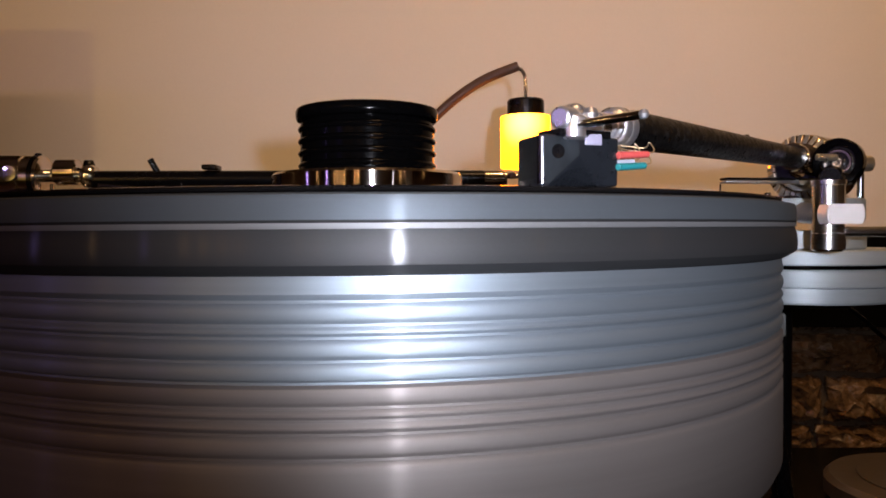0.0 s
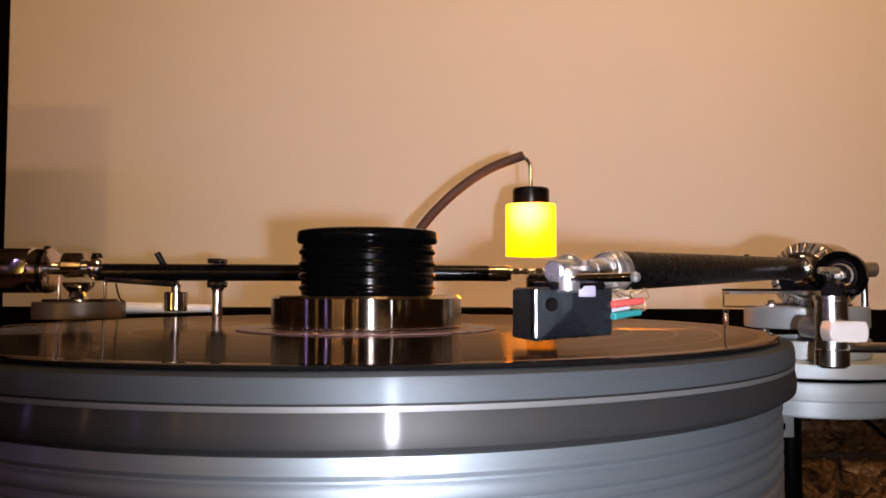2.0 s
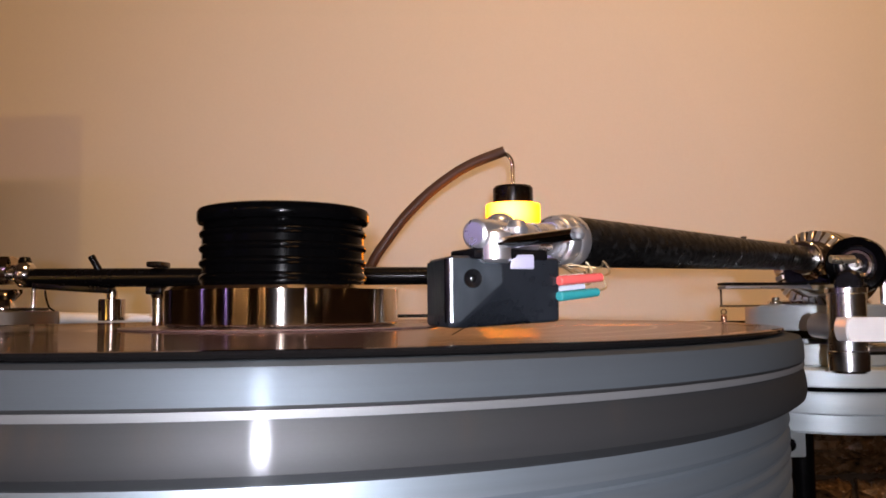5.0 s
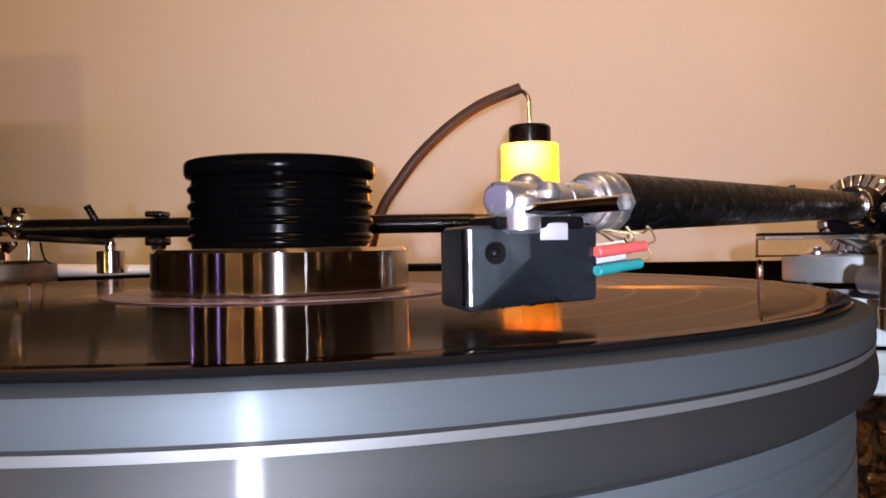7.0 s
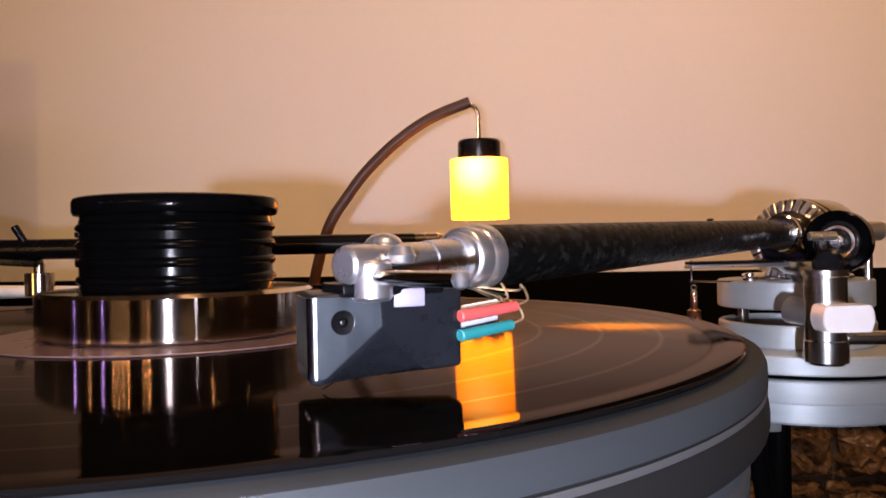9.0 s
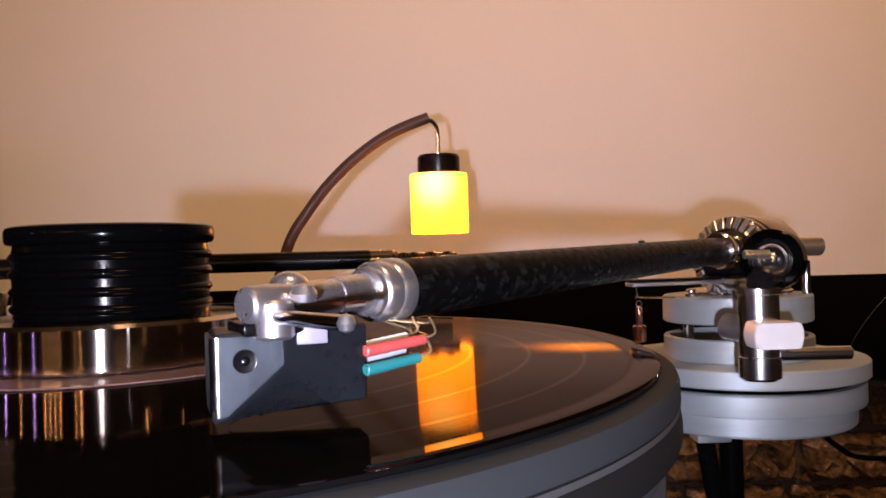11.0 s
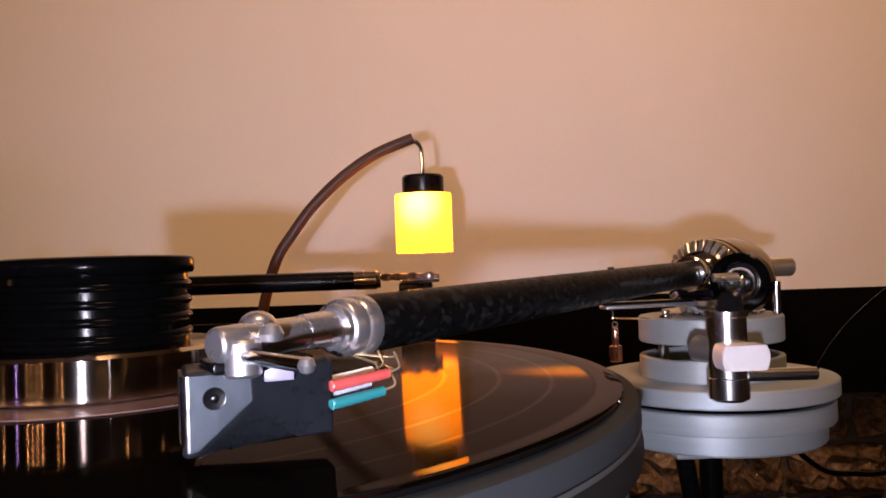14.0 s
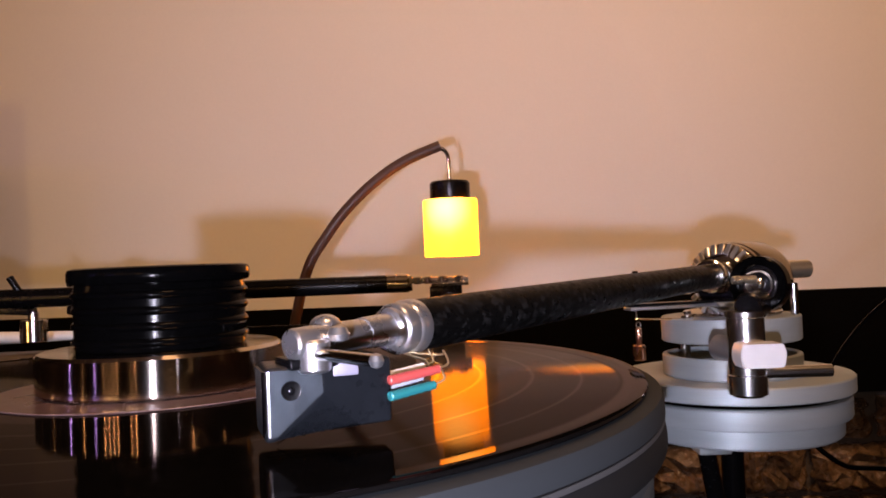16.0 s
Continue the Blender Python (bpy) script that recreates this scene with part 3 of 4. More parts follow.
def front_tonearm():
    a = thing("tonearm", "carbon fibre tonearm with chrome bearing on an aluminium pod", "tonearm", "tonearms")
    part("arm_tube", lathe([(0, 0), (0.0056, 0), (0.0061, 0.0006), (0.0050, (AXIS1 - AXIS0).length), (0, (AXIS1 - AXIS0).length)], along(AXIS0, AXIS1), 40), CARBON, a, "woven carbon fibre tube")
    # front collar and headshell
    f = AXIS0
    shell = part("headshell", lathe([(0, -0.0064), (0.0042, -0.0064), (0.0049, -0.0058), (0.0050, -0.0046), (0.0055, -0.0043), (0.0058, -0.0038), (0.0058, -0.0008), (0.0060, -0.0005), (0.00625, 0.0), (0.00625, 0.0028), (0.0061, 0.0030), (0, 0.0030)], along(f, AXIS1), 40), CHROME, a, "turned aluminium collar")
    nose = f - AD * 0.0340 + Vector((0.0, 0, 0.0002))
    part("nose_bar", lathe([(0, 0), (0.0024, 0), (0.0030, 0.0004), (0.0032, 0.0010), (0.0033, 0.0100), (0.0032, 0.0120), (0.0032, 0.0200), (0.0034, 0.0200), (0.0037, 0.0290), (0, 0.0290)], along(nose, AXIS1), 32), CHROME, shell, "bright aluminium bar")
    part("shell_plate", box((0.018, 0.0100, 0.0022), at(0.0672, -0.0930, 1.0168) @ pose(0, 0, 0, 0, 0, 30), 0.0005), BLACK, shell, "dark mounting plate")
    part("dome_bolt", lathe([(0, 0.0026)] + [(0.0034 * math.sin(q), 0.0026 * math.cos(q)) for q in (0.3, 0.6, 0.9, 1.2, 1.45)] + [(0.0035, -0.0004), (0.0044, -0.0006), (0.0044, -0.0012), (0, -0.0012)], at(0.0674, -0.0918, 1.0234), 32), CHROME, shell, "domed chrome bolt")
    part("knob", rod((0.0660, -0.0985, 1.0150), (0.0660, -0.0985, 1.0215), 0.0034, c=0.0006), CHROME, shell, "small bright knob")
    part("knob", lathe([(0, 0.0022), (0.0018, 0.0016), (0.0026, 0.0), (0.0022, -0.0014), (0, -0.0018)], at(0.0708, -0.0972, 1.0222) @ Matrix.Scale(0.9, 4), 24), CHROME, shell, "small chrome screw")
    lift = part("finger_lift", rod((0.0672, -0.1010, 1.0188), (0.0800, -0.1178, 1.0190), 0.0012), STEEL, shell, "thin polished finger lift")
    part("lift_tip", lathe([(0, -0.0014), (0.0010, -0.0010), (0.0014, 0), (0.0010, 0.0010), (0, 0.0014)], at(0.0802, -0.1181, 1.0190), 20), CHROME, lift, "polished tip")
    ts = AXIS0.lerp(AXIS1, 0.57) + Vector((0, 0, 0.0050))
    part("tube_screw", join(rod(ts - Vector((0, 0, 0.0006)), ts + Vector((0, 0, 0.0006)), 0.0007), rod(ts + Vector((0, 0, 0.0005)), ts + Vector((0, 0, 0.0012)), 0.0011)), STEEL, a, "tiny screw on the tube")
    # bearing
    pillar = part("pillar", lathe([(0, 0.9798), (0.0062, 0.9798), (0.0074, 0.9808), (0.0074, 0.9880), (0.0070, 0.9884), (0.0070, 1.0100), (0.0076, 1.0104), (0.0076, 1.0124), (0, 1.0124)], at(0.2065, 0.0520), 40), PILLAR, a, "polished steel pillar")
    hexb = lathe([(0, -0.0052), (0.0080, -0.0052), (0.0085, -0.0047), (0.0085, 0.0047), (0.0080, 0.0052), (0, 0.0052)], at(0.2074, 0.0420, 0.9968) @ pose(0, 0, 0, 90, 0, 0), 64)
    for v in hexb.verts:
        v.co.z = 0.9968 + max(-0.0044, min(0.0044, v.co.z - 0.9968))
    part("clamp_block", hexb, LIT_SATIN, pillar, "aluminium clamp block")
    part("link", rod((0.2080, 0.0470, 0.9960), (0.1990, 0.0640, 0.9980), 0.0044, 0.0050), CHROME, a, "round polished link")
    part("side_rod", rod((0.2120, 0.0500, 0.9889), (0.2375, 0.0490, 0.9889), 0.0024, c=0.0003), PILLAR, pillar, "polished rod")
    part("signal_cable", sweep([(0.2370, 0.0490, 0.9895), (0.2470, 0.055, 0.9990), (0.2620, 0.062, 1.0100), (0.2900, 0.072, 1.0260)], 0.0007, 8), RUBBER, a, "thin black cable")
    yoke = part("yoke", lathe([(0.0080, -0.0036), (0.0108, -0.0036), (0.0115, -0.0030), (0.0115, 0.0030), (0.0108, 0.0036), (0.0080, 0.0036)], along((0.2195, 0.0690, 1.0220), (0.2195 + AD.x, 0.0690 + AD.y, 1.0220)), 48, True), RUBBER, a, "black ring yoke")
    yd = Vector((AD.x, AD.y, 0)).normalized()
    yc = Vector((0.2195, 0.0690, 1.0220))
    face = along(yc, yc - yd)
    part("yoke_plate", disc(0.0079, -0.0010, 0.0004, face, 40, 0.0003), BLACK, yoke, "dark bearing plate")
    part("bearing_ring", ringy(0.0046, 0.0064, 0.0004, 0.0026, face, 40), DRUM, yoke, "chrome bearing ring, coloured dim")
    part("pivot_screw", join(disc(0.0026, 0.0004, 0.0036, face, 24, 0.0004), disc(0.0013, 0.0036, 0.0050, face, 6, 0.0002)), STEEL, yoke, "polished pivot screw")
    part("yoke_post", rod((0.2085, 0.0545, 1.0142), (0.2185, 0.0675, 1.0142), 0.0054, c=0.0010), BLACK, yoke, "black yoke neck")
    part("bearing_housing", lathe([(0, -0.010), (0.0052, -0.010), (0.0060, -0.0090), (0.0060, -0.003), (0.0078, -0.002), (0.0078, 0.004), (0.0056, 0.005), (0.0056, 0.016), (0, 0.016)], along(AXIS1, AXIS1 + AD), 40), STEEL, a, "chrome bearing housing")
    tc = AXIS0.lerp(AXIS1, 0.90)
    part("tube_collar", lathe([(0.0040, 0), (0.0066, 0), (0.0072, 0.0006), (0.0072, 0.0030), (0.0066, 0.0036), (0.0064, 0.0060), (0.0040, 0.0060)], along(tc, AXIS1), 40, True), STEEL, a, "chrome tube collar")
    part("bearing_pin", rod((0.2065, 0.0640, 1.0242), (0.2165, 0.0652, 1.0242), 0.0016, c=0.0003), TRIM, a, "polished bearing pin")
    # counterweight drum with a ring of bright teeth
    hub = Vector((0.2155, 0.1040, 1.0220))
    drum = along(hub, hub + Vector((0.72, 0.69, 0.0)))
    weight = part("counterweight", lathe([(0.0060, 0.0012), (0.0122, 0.0), (0.0128, 0.0003), (0.0174, 0.0028), (0.0179, 0.0036), (0.0179, 0.0080), (0.0171, 0.0086), (0.0171, 0.0096), (0.0180, 0.0102), (0.0183, 0.0112), (0.0183, 0.0320), (0.0172, 0.0370), (0.0145, 0.0390), (0.0060, 0.0394)], drum, 96, True), DRUM, a, "polished drum counterweight")
    tooth = mesh("tooth", box((0.0054, 0.0021, 0.0010), bevel=0.00025, seg=1), CHROME)
    for k in range(28):
        ob = new("tooth", tooth)
        ob.parent = weight
        ob.matrix_basis = drum @ Matrix.Rotation(2 * math.pi * k / 28, 4, "Z") @ Matrix.Translation((0.0153, 0, 0.0015)) @ Matrix.Rotation(radians(-28.5), 4, "Y")
    part("weight_recess", ringy(0.0048, 0.0122, -0.0004, 0.0006, drum), BLACK, weight, "black recess ring")
    part("trim_weight", rod((0.2440, 0.1240, 1.0262), (0.2668, 0.1300, 1.0262), 0.0044, c=0.0006), TRIM, a, "small polished trim weight")
    part("rest_post", rod((0.2500, 0.1080, 1.0060), (0.2500, 0.1080, 1.0205), 0.0018), STEEL, a, "thin steel rest post")
    # lift bar and antiskate weight
    bar = part("lift_bar", box((0.0600, 0.0070, 0.0014), at(0.1960, 0.0830, 1.0136) @ pose(0, 0, 0, 0, 0, 12), 0.0004), CHROME, a, "flat bright lift bar")
    part("lift_pad", box((0.0600, 0.0064, 0.0012), at(0.1960, 0.0830, 1.0150) @ pose(0, 0, 0, 0, 0, 12), 0.0004), BLACK, bar, "black rubber pad")
    part("lift_dome", lathe([(0, -0.006), (0.006, -0.005), (0.011, -0.0015), (0.012, 0.0), (0, 0.0)], at(0.2130, 0.0900, 1.0150), 40), STEEL, a, "chrome domed cup")
    wire = part("antiskate_wire", sweep([(0.1812, 0.1230, 1.0150), (0.1812, 0.1230, 1.0064), (0.1822, 0.1225, 1.0057), (0.1990, 0.1110, 1.0057)], 0.0005, 8, 6), STEEL, a, "bent steel wire")
    w = Vector((0.1815, 0.1210, 0))
    part("thread_loop", lathe([(0.0012 + 0.0003 * math.cos(k), 0.0003 * math.sin(k)) for k in (0, 1.57, 3.14, 4.71)], at(w.x, w.y, 1.0030) @ pose(0, 0, 0, 90, 0, 0), 20, True), STEEL, wire)
    part("antiskate_weight", join(rod((w.x, w.y, 0.9930), (w.x, w.y, 1.0015), 0.0014), rod((w.x, w.y, 0.9862), (w.x, w.y, 0.9935), 0.0029)), COPPER, wire, "small copper weight on a thread")
    return a


front_tonearm()

CU = Vector((0.943, 0.332, 0.0))      # along the cartridge, tip to back
CW = Vector((-0.332, 0.943, 0.0))     # across it, away from the viewer
C0 = Vector((0.0565, -0.1022, 0.0))   # lower front corner


def cartridge():
    c = thing("cartridge", "dark grey faceted phono cartridge with coloured leads", "cartridge")
    p = lambda u, w, z: C0 + CU * u + CW * w + Vector((0, 0, z))
    bm = bmesh.new()
    L, W, zt, zb = 0.0270, 0.0150, 1.0164, 1.0018
    near = [(0.0006, 0, zt), (0.0118, 0, zt), (0.0122, 0, 1.0108), (0.0016, 0, zb), (0.0000, 0, zb + 0.0004)]
    a = [bm.verts.new(p(*q)) for q in near]
    # slanted lower flank, drawn inwards
    b = [bm.verts.new(p(*q)) for q in ((0.0215, 0.0022, zt), (L, 0.0048, zt), (L, 0.0052, 1.0028), (0.0206, 0.0052, 1.0028), (0.0045, 0.0048, zb))]
    far = [bm.verts.new(p(*q)) for q in ((0.0006, W, zt), (L, W - 0.003, zt), (L, W - 0.003, 1.0028), (0.0045, W - 0.0026, zb), (0.0, W, zb + 0.0004))]
    for f in ((a[0], a[1], a[2], a[3], a[4]), (a[1], b[0], b[3], a[2]), (a[2], b[3], b[4], a[3]), (b[0], b[1], b[2], b[3]), (a[0], far[0], far[1], b[1], b[0], a[1]),
              (b[1], far[1], far[2], b[2]), (b[3], b[2], far[2], far[3], b[4]), (far[0], far[4], far[3], far[2], far[1]), (a[0], a[4], far[4], far[0]), (a[3], b[4], far[3], far[4], a[4])):
        bm.faces.new(f)
    bmesh.ops.bevel(bm, geom=bm.edges[:], offset=0.0008, segments=3, affect="EDGES", profile=0.5)
    body = part("body", bm, GREYBODY, c, "dark grey faceted body")
    pl = bmesh.new()
    rims = [[pl.verts.new(p(u, w, z)) for u, z in ((0.0013, zt - 0.0006), (0.0114, zt - 0.0006), (0.0117, 1.0110), (0.0026, 1.0032), (0.0013, 1.0030))] for w in (-0.00012, 0.0002)]
    pl.faces.new(rims[0])
    for k in range(5):
        pl.faces.new((rims[0][k], rims[1][k], rims[1][(k + 1) % 5], rims[0][(k + 1) % 5]))
    part("side_plate", pl, PLATE, body, "brushed blue-grey side plate", False)
    fp = bmesh.new()
    rims = [[fp.verts.new(p(u, w, z)) for w, z in ((0.0012, zt - 0.0008), (W - 0.0012, zt - 0.0008), (W - 0.0012, 1.0044), (0.0012, 1.0044))] for u in (-0.00003, 0.0008)]
    fp.faces.new(rims[0])
    for k in range(4):
        fp.faces.new((rims[0][k], rims[1][k], rims[1][(k + 1) % 4], rims[0][(k + 1) % 4]))
    part("front_plate", fp, PLATE, body, "brushed blue-grey front plate", False)
    # brighter metal strip added so the rounded corner shows the torch's highlight
    edge = bmesh.new()
    round_r = 0.0013
    cols = []
    for k in range(9):
        q = math.pi / 2 * k / 8
        u, w = round_r - (round_r + 0.00012) * math.sin(q), round_r - (round_r + 0.00012) * math.cos(q)
        cols.append([edge.verts.new(p(u, w, z)) for z in (1.0030, zt - 0.0006)])
    for c0, c1 in zip(cols, cols[1:]):
        edge.faces.new((c0[0], c1[0], c1[1], c0[1]))
    inner = [edge.verts.new(p(round_r, round_r, z)) for z in (1.0030, zt - 0.0006)]
    for k in (0, 1):
        edge.faces.new([c0[k] for c0 in cols] + [inner[k]])
    part("corner_edge", edge, EDGE, body, "rounded bright metal corner")
    # no hole is cut: a flat black disc stands for its dark inside
    h = p(0.0054, -0.00014, 1.0118)
    part("bore", lathe([(0.0020, -0.0001), (0.0019, 0.0001), (0.0017, 0.00005), (0.0, 0.00005)], along(h, h + CW * -1), 28), BLACK, body, "flat black disc for the shaded hole")
    part("bore_screw", lathe([(0, 0.0006), (0.0006, 0.0004), (0.0008, 0.0)], along(h, h + CW * -1), 16), BLACK, body)
    part("tag", box((0.0052, 0.0008, 0.0030), Matrix.Translation(p(0.0165, 0.0008, 1.0153)) @ pose(0, 0, 0, 0, 0, 19.4), 0.0003), LILAC, body, "pale lilac plate")
    part("stylus_guard", rod(p(0.0060, 0.0050, 1.0028), p(0.0085, 0.0042, 1.0022), 0.0003), RUBBER, body, "tiny white stylus holder")
    part("cantilever", rod(p(0.0075, 0.0060, 1.0028), p(0.0030, 0.0065, 1.0004), 0.00010), RUBBER, body)
    for k, (m, z, w, name) in enumerate(((REDTUBE, 1.0119, 0.004, "red lead sleeve"), (TEALTUBE, 1.0086, 0.004, "teal lead sleeve"), (WHITEP, 1.0120, 0.0085, "white lead sleeve"), (BLUETUBE, 1.0099, 0.0072, "grey lead sleeve"))):
        e0, e1 = p(0.0262, w, z - 0.0004), p(0.0385 - 0.001 * k, w + 0.004, z + 0.0006)
        span = (e1 - e0).length
        ribs = [(0, 0), (0.0009, 0), (0.0011, 0.0003)]
        for q in range(1, 12):
            ribs.append((0.00114 - 0.00010 * (q % 2) - 0.00001 * q, span * q / 12))
        sl = part("lead_sleeve", lathe(ribs + [(0.0010, span - 0.0002), (0.0008, span), (0, span)], along(e0, e1), 16), m, c, name)
        mid = (e1 + AXIS0) / 2 + Vector((0.004, 0.002 + 0.002 * k, -0.0020 - 0.0006 * k))
        part("lead_wire", sweep([e1 - CU * 0.001, e1 + CU * 0.0022 + Vector((0, 0, 0.0010)), e1 + CU * 0.0012 + Vector((0, 0.002, 0.0036)), mid, AXIS0 + SIDE * 0.002 + Vector((-0.003, -0.001, -0.0052))], 0.00024, 6), GOLDWIRE, sl, "fine bare wire")
    return c


cartridge()


# ---- the rear tonearm ----
def rear_tonearm():
    a = thing("tonearm", "long dark tonearm with chrome bearing behind the platter", "tonearm", "tonearms")
    y = 0.212
    part("arm_tube", rod((-0.205, y - 0.004, 1.0258), (0.0555, y + 0.004, 1.0253), 0.0058, 0.0053, 32, 0.0004), BLACK, a, "glossy black tube")
    fer = part("ferrule", lathe([(0, 0), (0.0050, 0), (0.0054, 0.0004), (0.0054, 0.0125), (0.0046, 0.0135), (0.0046, 0.0152), (0, 0.0152)], along((0.0555, y + 0.004, 1.0253), (0.10, y + 0.004, 1.0250)), 32), DRUM, a, "polished chrome ferrule, coloured dim")
    part("ferrule_ring", ringy(0.0046, 0.0056, 0.0050, 0.0060, along((0.0555, y + 0.004, 1.0253), (0.10, y + 0.004, 1.0250)), 32), STEEL, fer)
    shell = part("headshell", rod((0.070, y + 0.004, 1.0268), (0.104, y + 0.003, 1.0262), 0.0018), STEEL, a, "slim chrome headshell")
    for x, r in ((0.0740, 0.0026), (0.0800, 0.0022), (0.0890, 0.0030), (0.0985, 0.0026)):
        part("shell_screw", rod((x, y + 0.001, 1.0245), (x, y + 0.001, 1.0288), r), STEEL, shell)
    part("shell_plate", box((0.022, 0.012, 0.0020), at(0.093, y + 0.003, 1.0240), 0.0004), STEEL, shell)
    part("rear_cartridge", box((0.019, 0.013, 0.0080), at(0.0905, y + 0.003, 1.0190), 0.0008), BLACK, shell, "small black cartridge")
    # bearing, counterweight and base
    part("bearing", lathe([(0, -0.004), (0.0060, -0.004), (0.0078, -0.002), (0.0082, 0.0), (0.0078, 0.003), (0.0060, 0.0052), (0, 0.0052)], along((-0.2060, y - 0.004, 1.0280), (-0.10, y - 0.004, 1.0280)), 40), STEEL, a, "rounded chrome bearing")
    part("thumb_ring", ringy(0.0030, 0.0086, 0.0, 0.0140, along((-0.2265, y - 0.005, 1.0305), (-0.10, y - 0.005, 1.0305)), 40), DRUM, a, "chrome thumb ring")
    part("shaft", rod((-0.285, y - 0.005, 1.0290), (-0.205, y - 0.005, 1.0280), 0.0042), STEEL, a)
    cw = part("counterweight", lathe([(0, 0), (0.0140, 0), (0.0148, 0.0006), (0.0150, 0.0012), (0.0150, 0.0330), (0.0142, 0.0336), (0.0142, 0.0346), (0.0149, 0.0352), (0.0149, 0.0440), (0.0140, 0.0452), (0.0060, 0.0458), (0, 0.0458)], along((-0.2800, y - 0.005, 1.0268), (-0.10, y - 0.005, 1.0268)), 48), DRUM, a, "polished chrome counterweight")
    part("dial", lathe([(0, -0.0165), (0.0050, -0.0162), (0.0055, -0.0156), (0.0055, -0.0110), (0, -0.0110)], at(-0.2505, y - 0.005, 1.0290) @ pose(0, 0, 0, -90, 0, 0), 32), STEEL, cw, "small round dial")
    part("lock_screw", rod((-0.2390, y - 0.005, 1.0405), (-0.2390, y - 0.005, 1.0432), 0.0022, c=0.0004), BLACK, cw, "small black locking screw")
    part("end_ring", ringy(0.0136, 0.0152, 0.0400, 0.0436, along((-0.2800, y - 0.005, 1.0268), (-0.10, y - 0.005, 1.0268)), 48), BLACK, cw, "black end ring")
    part("bearing_cap", rod((-0.2060, y - 0.004, 1.0345), (-0.2060, y - 0.004, 1.0385), 0.0040, 0.0030), BLACK, a, "round black bearing cap")
    part("pivot_cup", lathe([(0, 1.0062), (0.0085, 1.0062), (0.0090, 1.0075), (0.0060, 1.0090), (0.0055, 1.0120), (0.0095, 1.0165), (0.0100, 1.0190), (0, 1.0200)], at(-0.2175, y - 0.005), 40), STEEL, a, "chrome pivot")
    for x in (-0.2300, -0.1990):
        part("pivot_post", rod((x, y - 0.006, 1.0060), (x, y - 0.006, 1.0230), 0.0012), DRUM, a)
    part("base", disc(0.0290, 0.9948, 1.0062, at(-0.2190, y), 80), DIM_ALU, a, "aluminium base disc, shade put into its colour")
    part("base_column", lathe([(0, 0.9948), (0.024, 0.9948), (0.024, 0.74), (0.05, 0.735), (0.05, TABLE_Z), (0, TABLE_Z)], at(-0.2190, y + 0.004), 40), BLACK, a, "black support column")
    part("pivot_plate", box((0.0400, 0.0240, 0.0018), at(-0.2150, y - 0.007, 1.0072), 0.0005), BLACK, a, "dark flat plate under the pivot")
    part("base_screw", disc(0.0050, 1.0062, 1.0085, at(-0.2090, y - 0.020), 24), STEEL, a)
    # cueing lift and rest
    part("lift_plate", box((0.0465, 0.0100, 0.0040), at(-0.1745, y - 0.006, 1.0195) @ pose(0, 0, 0, 0, 4, 0), 0.0006), BLACK, a, "black lift plate")
    part("lift_lever", rod((-0.1605, y - 0.004, 1.0300), (-0.1648, y - 0.006, 1.0388), 0.0021), BLACK, a, "small black lever")
    cue = part("lift_cylinder", join(rod((-0.1523, y - 0.004, 1.0000), (-0.1523, y - 0.004, 1.0128), 0.0076, c=0.0005), rod((-0.1523, y - 0.004, 1.0128), (-0.1523, y - 0.004, 1.0180), 0.0030)), DRUM, a, "chrome lift cylinder")
    part("rest_post", join(rod((-0.1252, y - 0.002, 0.9900), (-0.1252, y - 0.002, 1.0145), 0.0034), rod((-0.1252, y - 0.002, 1.0130), (-0.1252, y - 0.002, 1.0200), 0.0040, 0.0052)), DRUM, a, "chrome arm rest post")
    part("rest_clip", box((0.0095, 0.0150, 0.0034), at(-0.1254, y - 0.002, 1.0332), 0.0010), BLACK, a, "black rest clip")
    part("rest_fork", box((0.0100, 0.0150, 0.0050), at(-0.1254, y - 0.002, 1.0178), 0.0012), BLACK, a, "black rest fork")
    part("wire", sweep([(-0.1910, y - 0.008, 1.0180), (-0.1890, y - 0.010, 1.0130), (-0.1870, y - 0.010, 1.0080), (-0.1850, y - 0.008, 1.0062)], 0.0006, 8), BLACK, a, "thin black wire")
    part("board_arm", box((0.13, 0.020, 0.006), at(-0.165, y + 0.002, 0.9905), 0.001), DIM_ALU, a, "grey metal side arm")
    return a


rear_tonearm()


def stick():
    s = thing("record_brush_arm", "white tapered plastic arm with a thin black rod", "brush arm")
    part("handle", rod((-0.2060, 0.2350, 1.0012), (-0.1300, 0.2350, 1.0010), 0.0043, 0.0026, 24), WHITEP, s, "white tapered plastic")
    part("black_rod", rod((-0.1310, 0.2350, 1.0010), (0.0720, 0.2350, 1.0012), 0.0010), BLACK, s, "thin black rod")
    part("stand", rod((-0.2030, 0.2470, TABLE_Z), (-0.2030, 0.2470, 1.0020), 0.0030), BLACK, s)
    part("stand_arm", rod((-0.2030, 0.2470, 1.0010), (-0.2030, 0.2350, 1.0010), 0.0016), BLACK, s)
    return s


stick()


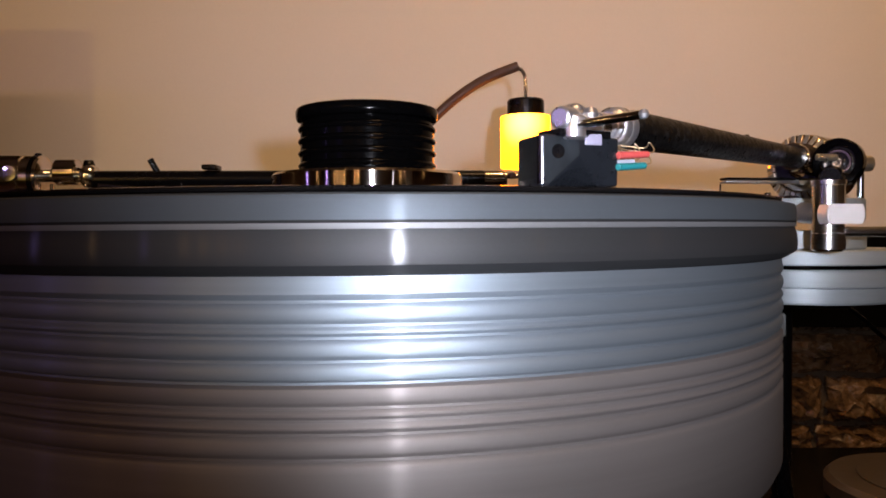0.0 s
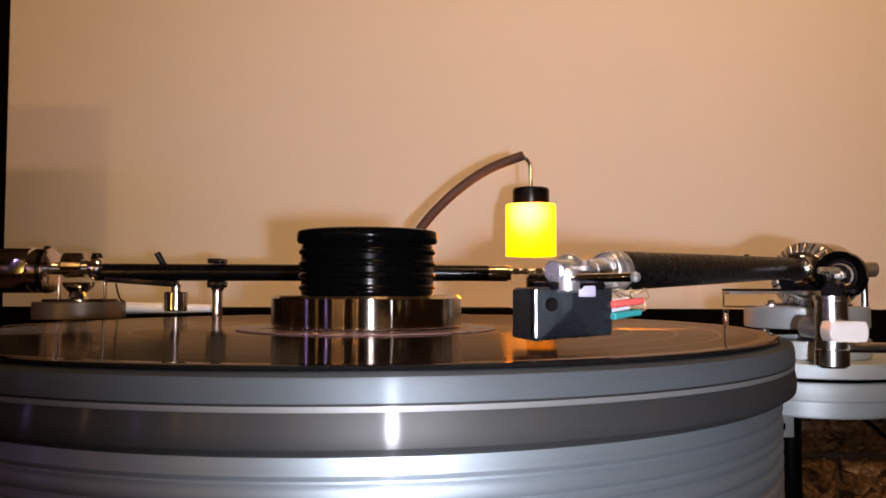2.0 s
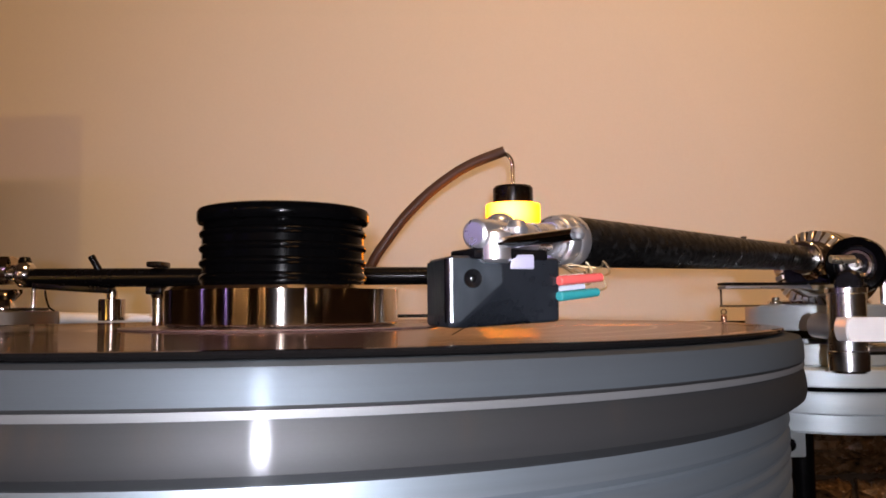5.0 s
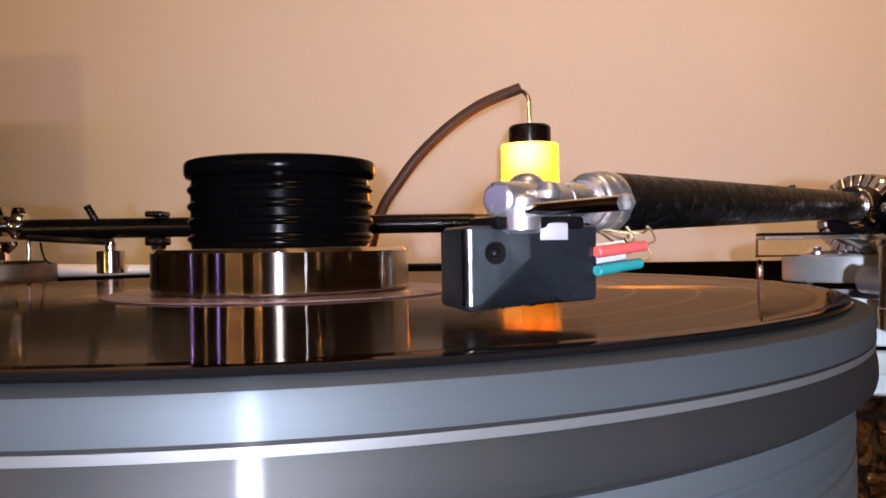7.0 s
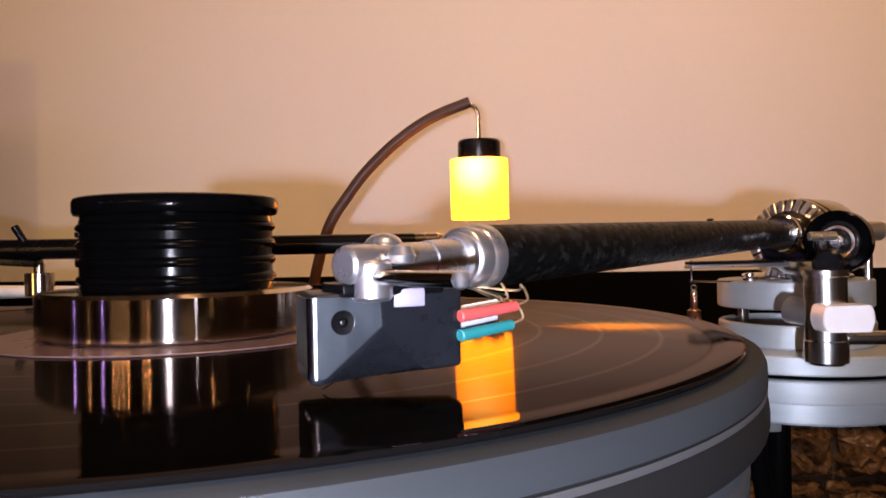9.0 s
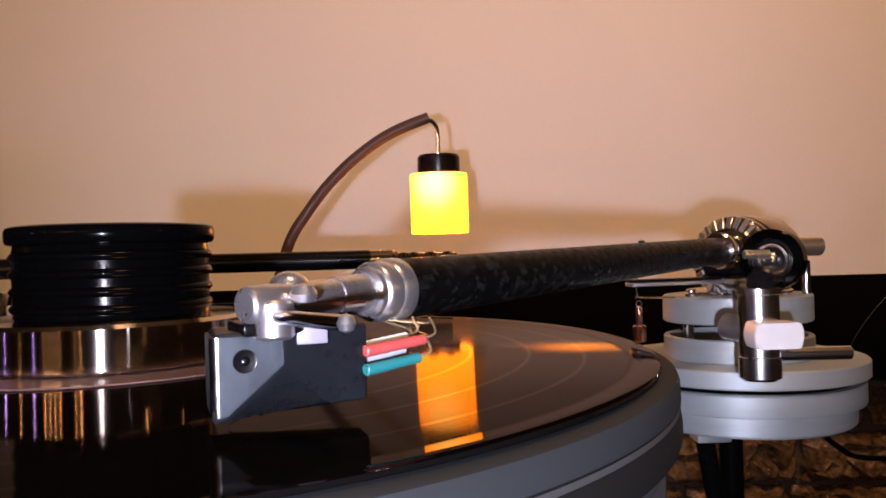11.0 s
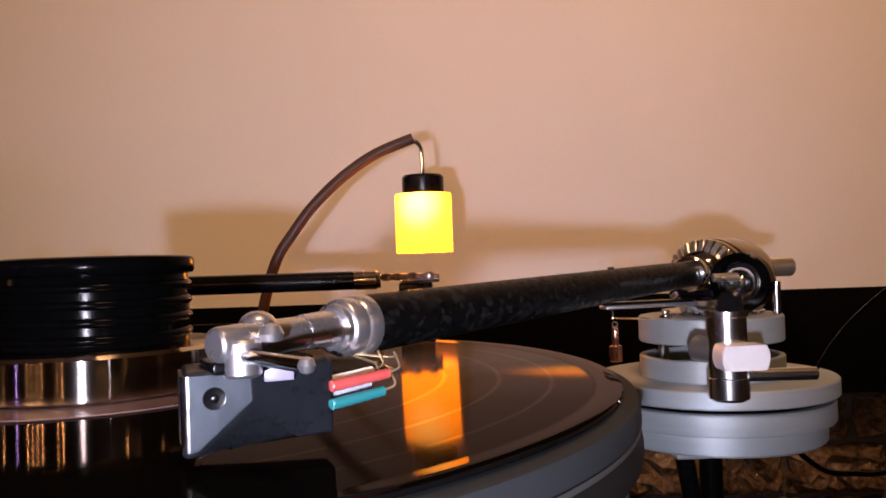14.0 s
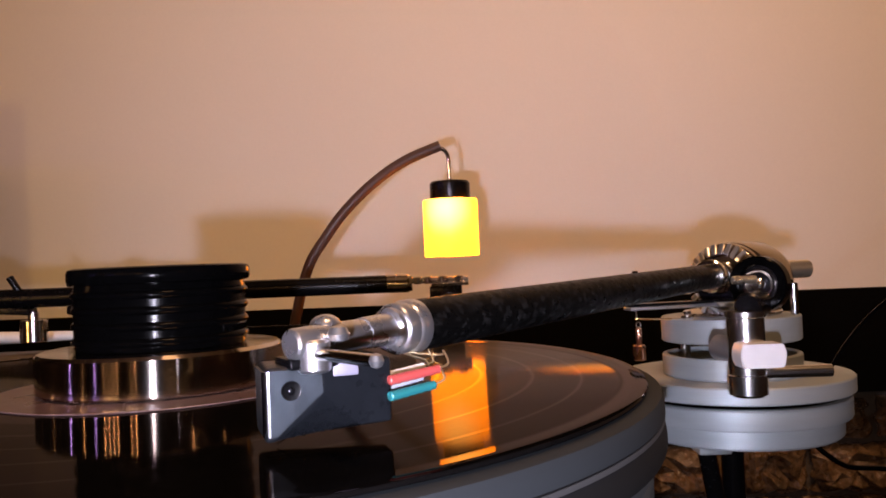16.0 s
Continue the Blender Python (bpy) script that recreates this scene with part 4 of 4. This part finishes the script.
# ---- gooseneck lamp ----
def gooseneck_lamp():
    l = thing("gooseneck_lamp", "lit amber cylinder lamp hanging from a brown gooseneck", "lamp")
    y = 0.345
    part("gooseneck", sweep([(-0.040, y, TABLE_Z + 0.01), (-0.040, y, 0.86), (-0.034, y, 0.950), (-0.0250, y, 1.0000), (-0.0140, y, 1.0380), (0.0000, y, 1.0600), (0.0160, y, 1.0800), (0.0380, y, 1.1000), (0.0620, y, 1.1155), (0.0895, y, 1.1262)], 0.0040, 16), NECK, l, "brown rubber sleeved gooseneck")
    part("wire_hook", sweep([(0.0860, y, 1.1245), (0.0915, y, 1.1235), (0.0952, y, 1.1180), (0.0957, y, 1.1080), (0.0957, y, 1.0960)], 0.0016, 12), STEEL, l, "bent steel tube")
    part("cap", lathe([(0, 1.0840), (0.0150, 1.0840), (0.0153, 1.0850), (0.0153, 1.0968), (0.0140, 1.0985), (0, 1.0990)], at(0.0957, y), 48), BLACK, l, "black round cap")
    sh = part("shade", lathe([(0.0184, 0.0), (0.0204, 0.0), (0.0206, 0.0006), (0.0206, 0.0421), (0.0202, 0.0427), (0.0, 0.0427), (0.0, 0.0415), (0.0184, 0.0415)], n=64, closed=True), GLOW, l, "glowing amber acrylic shade")
    sh.matrix_basis = at(0.0955, y, 1.0418)
    part("base", lathe([(0, TABLE_Z), (0.055, TABLE_Z), (0.055, TABLE_Z + 0.010), (0.050, TABLE_Z + 0.014), (0.010, TABLE_Z + 0.016), (0, TABLE_Z + 0.016)], at(-0.040, y), 48), BLACK, l, "round black base")
    return l


gooseneck_lamp()

# round levelling disc on the table
foot = thing("levelling_disc", "round brown-grey metal disc on the black table", "disc")
part("disc", disc(0.100, TABLE_Z, TABLE_Z + 0.024, at(0.505, 0.455), 64, 0.005), DIM_ALU, foot)
part("top_plate", disc(0.070, TABLE_Z + 0.024, TABLE_Z + 0.026, at(0.505, 0.455), 64), DIM_ALU, foot)


# ---- stones of the rear wall ----
def stones():
    rng = random.Random(5)
    shapes = []
    for k in range(10):
        bm = bmesh.new()
        bmesh.ops.create_grid(bm, x_segments=9, y_segments=6, size=0.5)
        for v in bm.verts:
            edge = abs(v.co.x) > 0.49 or abs(v.co.y) > 0.49
            d = rng.uniform(0.1, 0.5) if edge else rng.uniform(0.55, 1.35)
            v.co = Vector((v.co.x + rng.uniform(-0.035, 0.035), -d, v.co.y + rng.uniform(-0.05, 0.05)))
        rim = [e for e in bm.edges if e.is_boundary]
        ext = bmesh.ops.extrude_edge_only(bm, edges=rim)
        for v in ext["geom"]:
            if isinstance(v, bmesh.types.BMVert):
                v.co.y = 0.1
        shapes.append(mesh("stone", bm, STONE, False))
    z = 0.56
    while z < 0.96:
        h = rng.uniform(0.042, 0.070)
        x = -0.35
        while x < 1.05:
            w = rng.uniform(0.07, 0.17)
            ob = new("stone", shapes[rng.randrange(10)])
            ob.parent = wall_n
            ob.matrix_basis = WALL @ at(x + w / 2, 0.064, z + h / 2) @ Matrix.Diagonal((w - 0.008, 0.022, h - 0.007, 1))
            x += w
        z += h


stones()
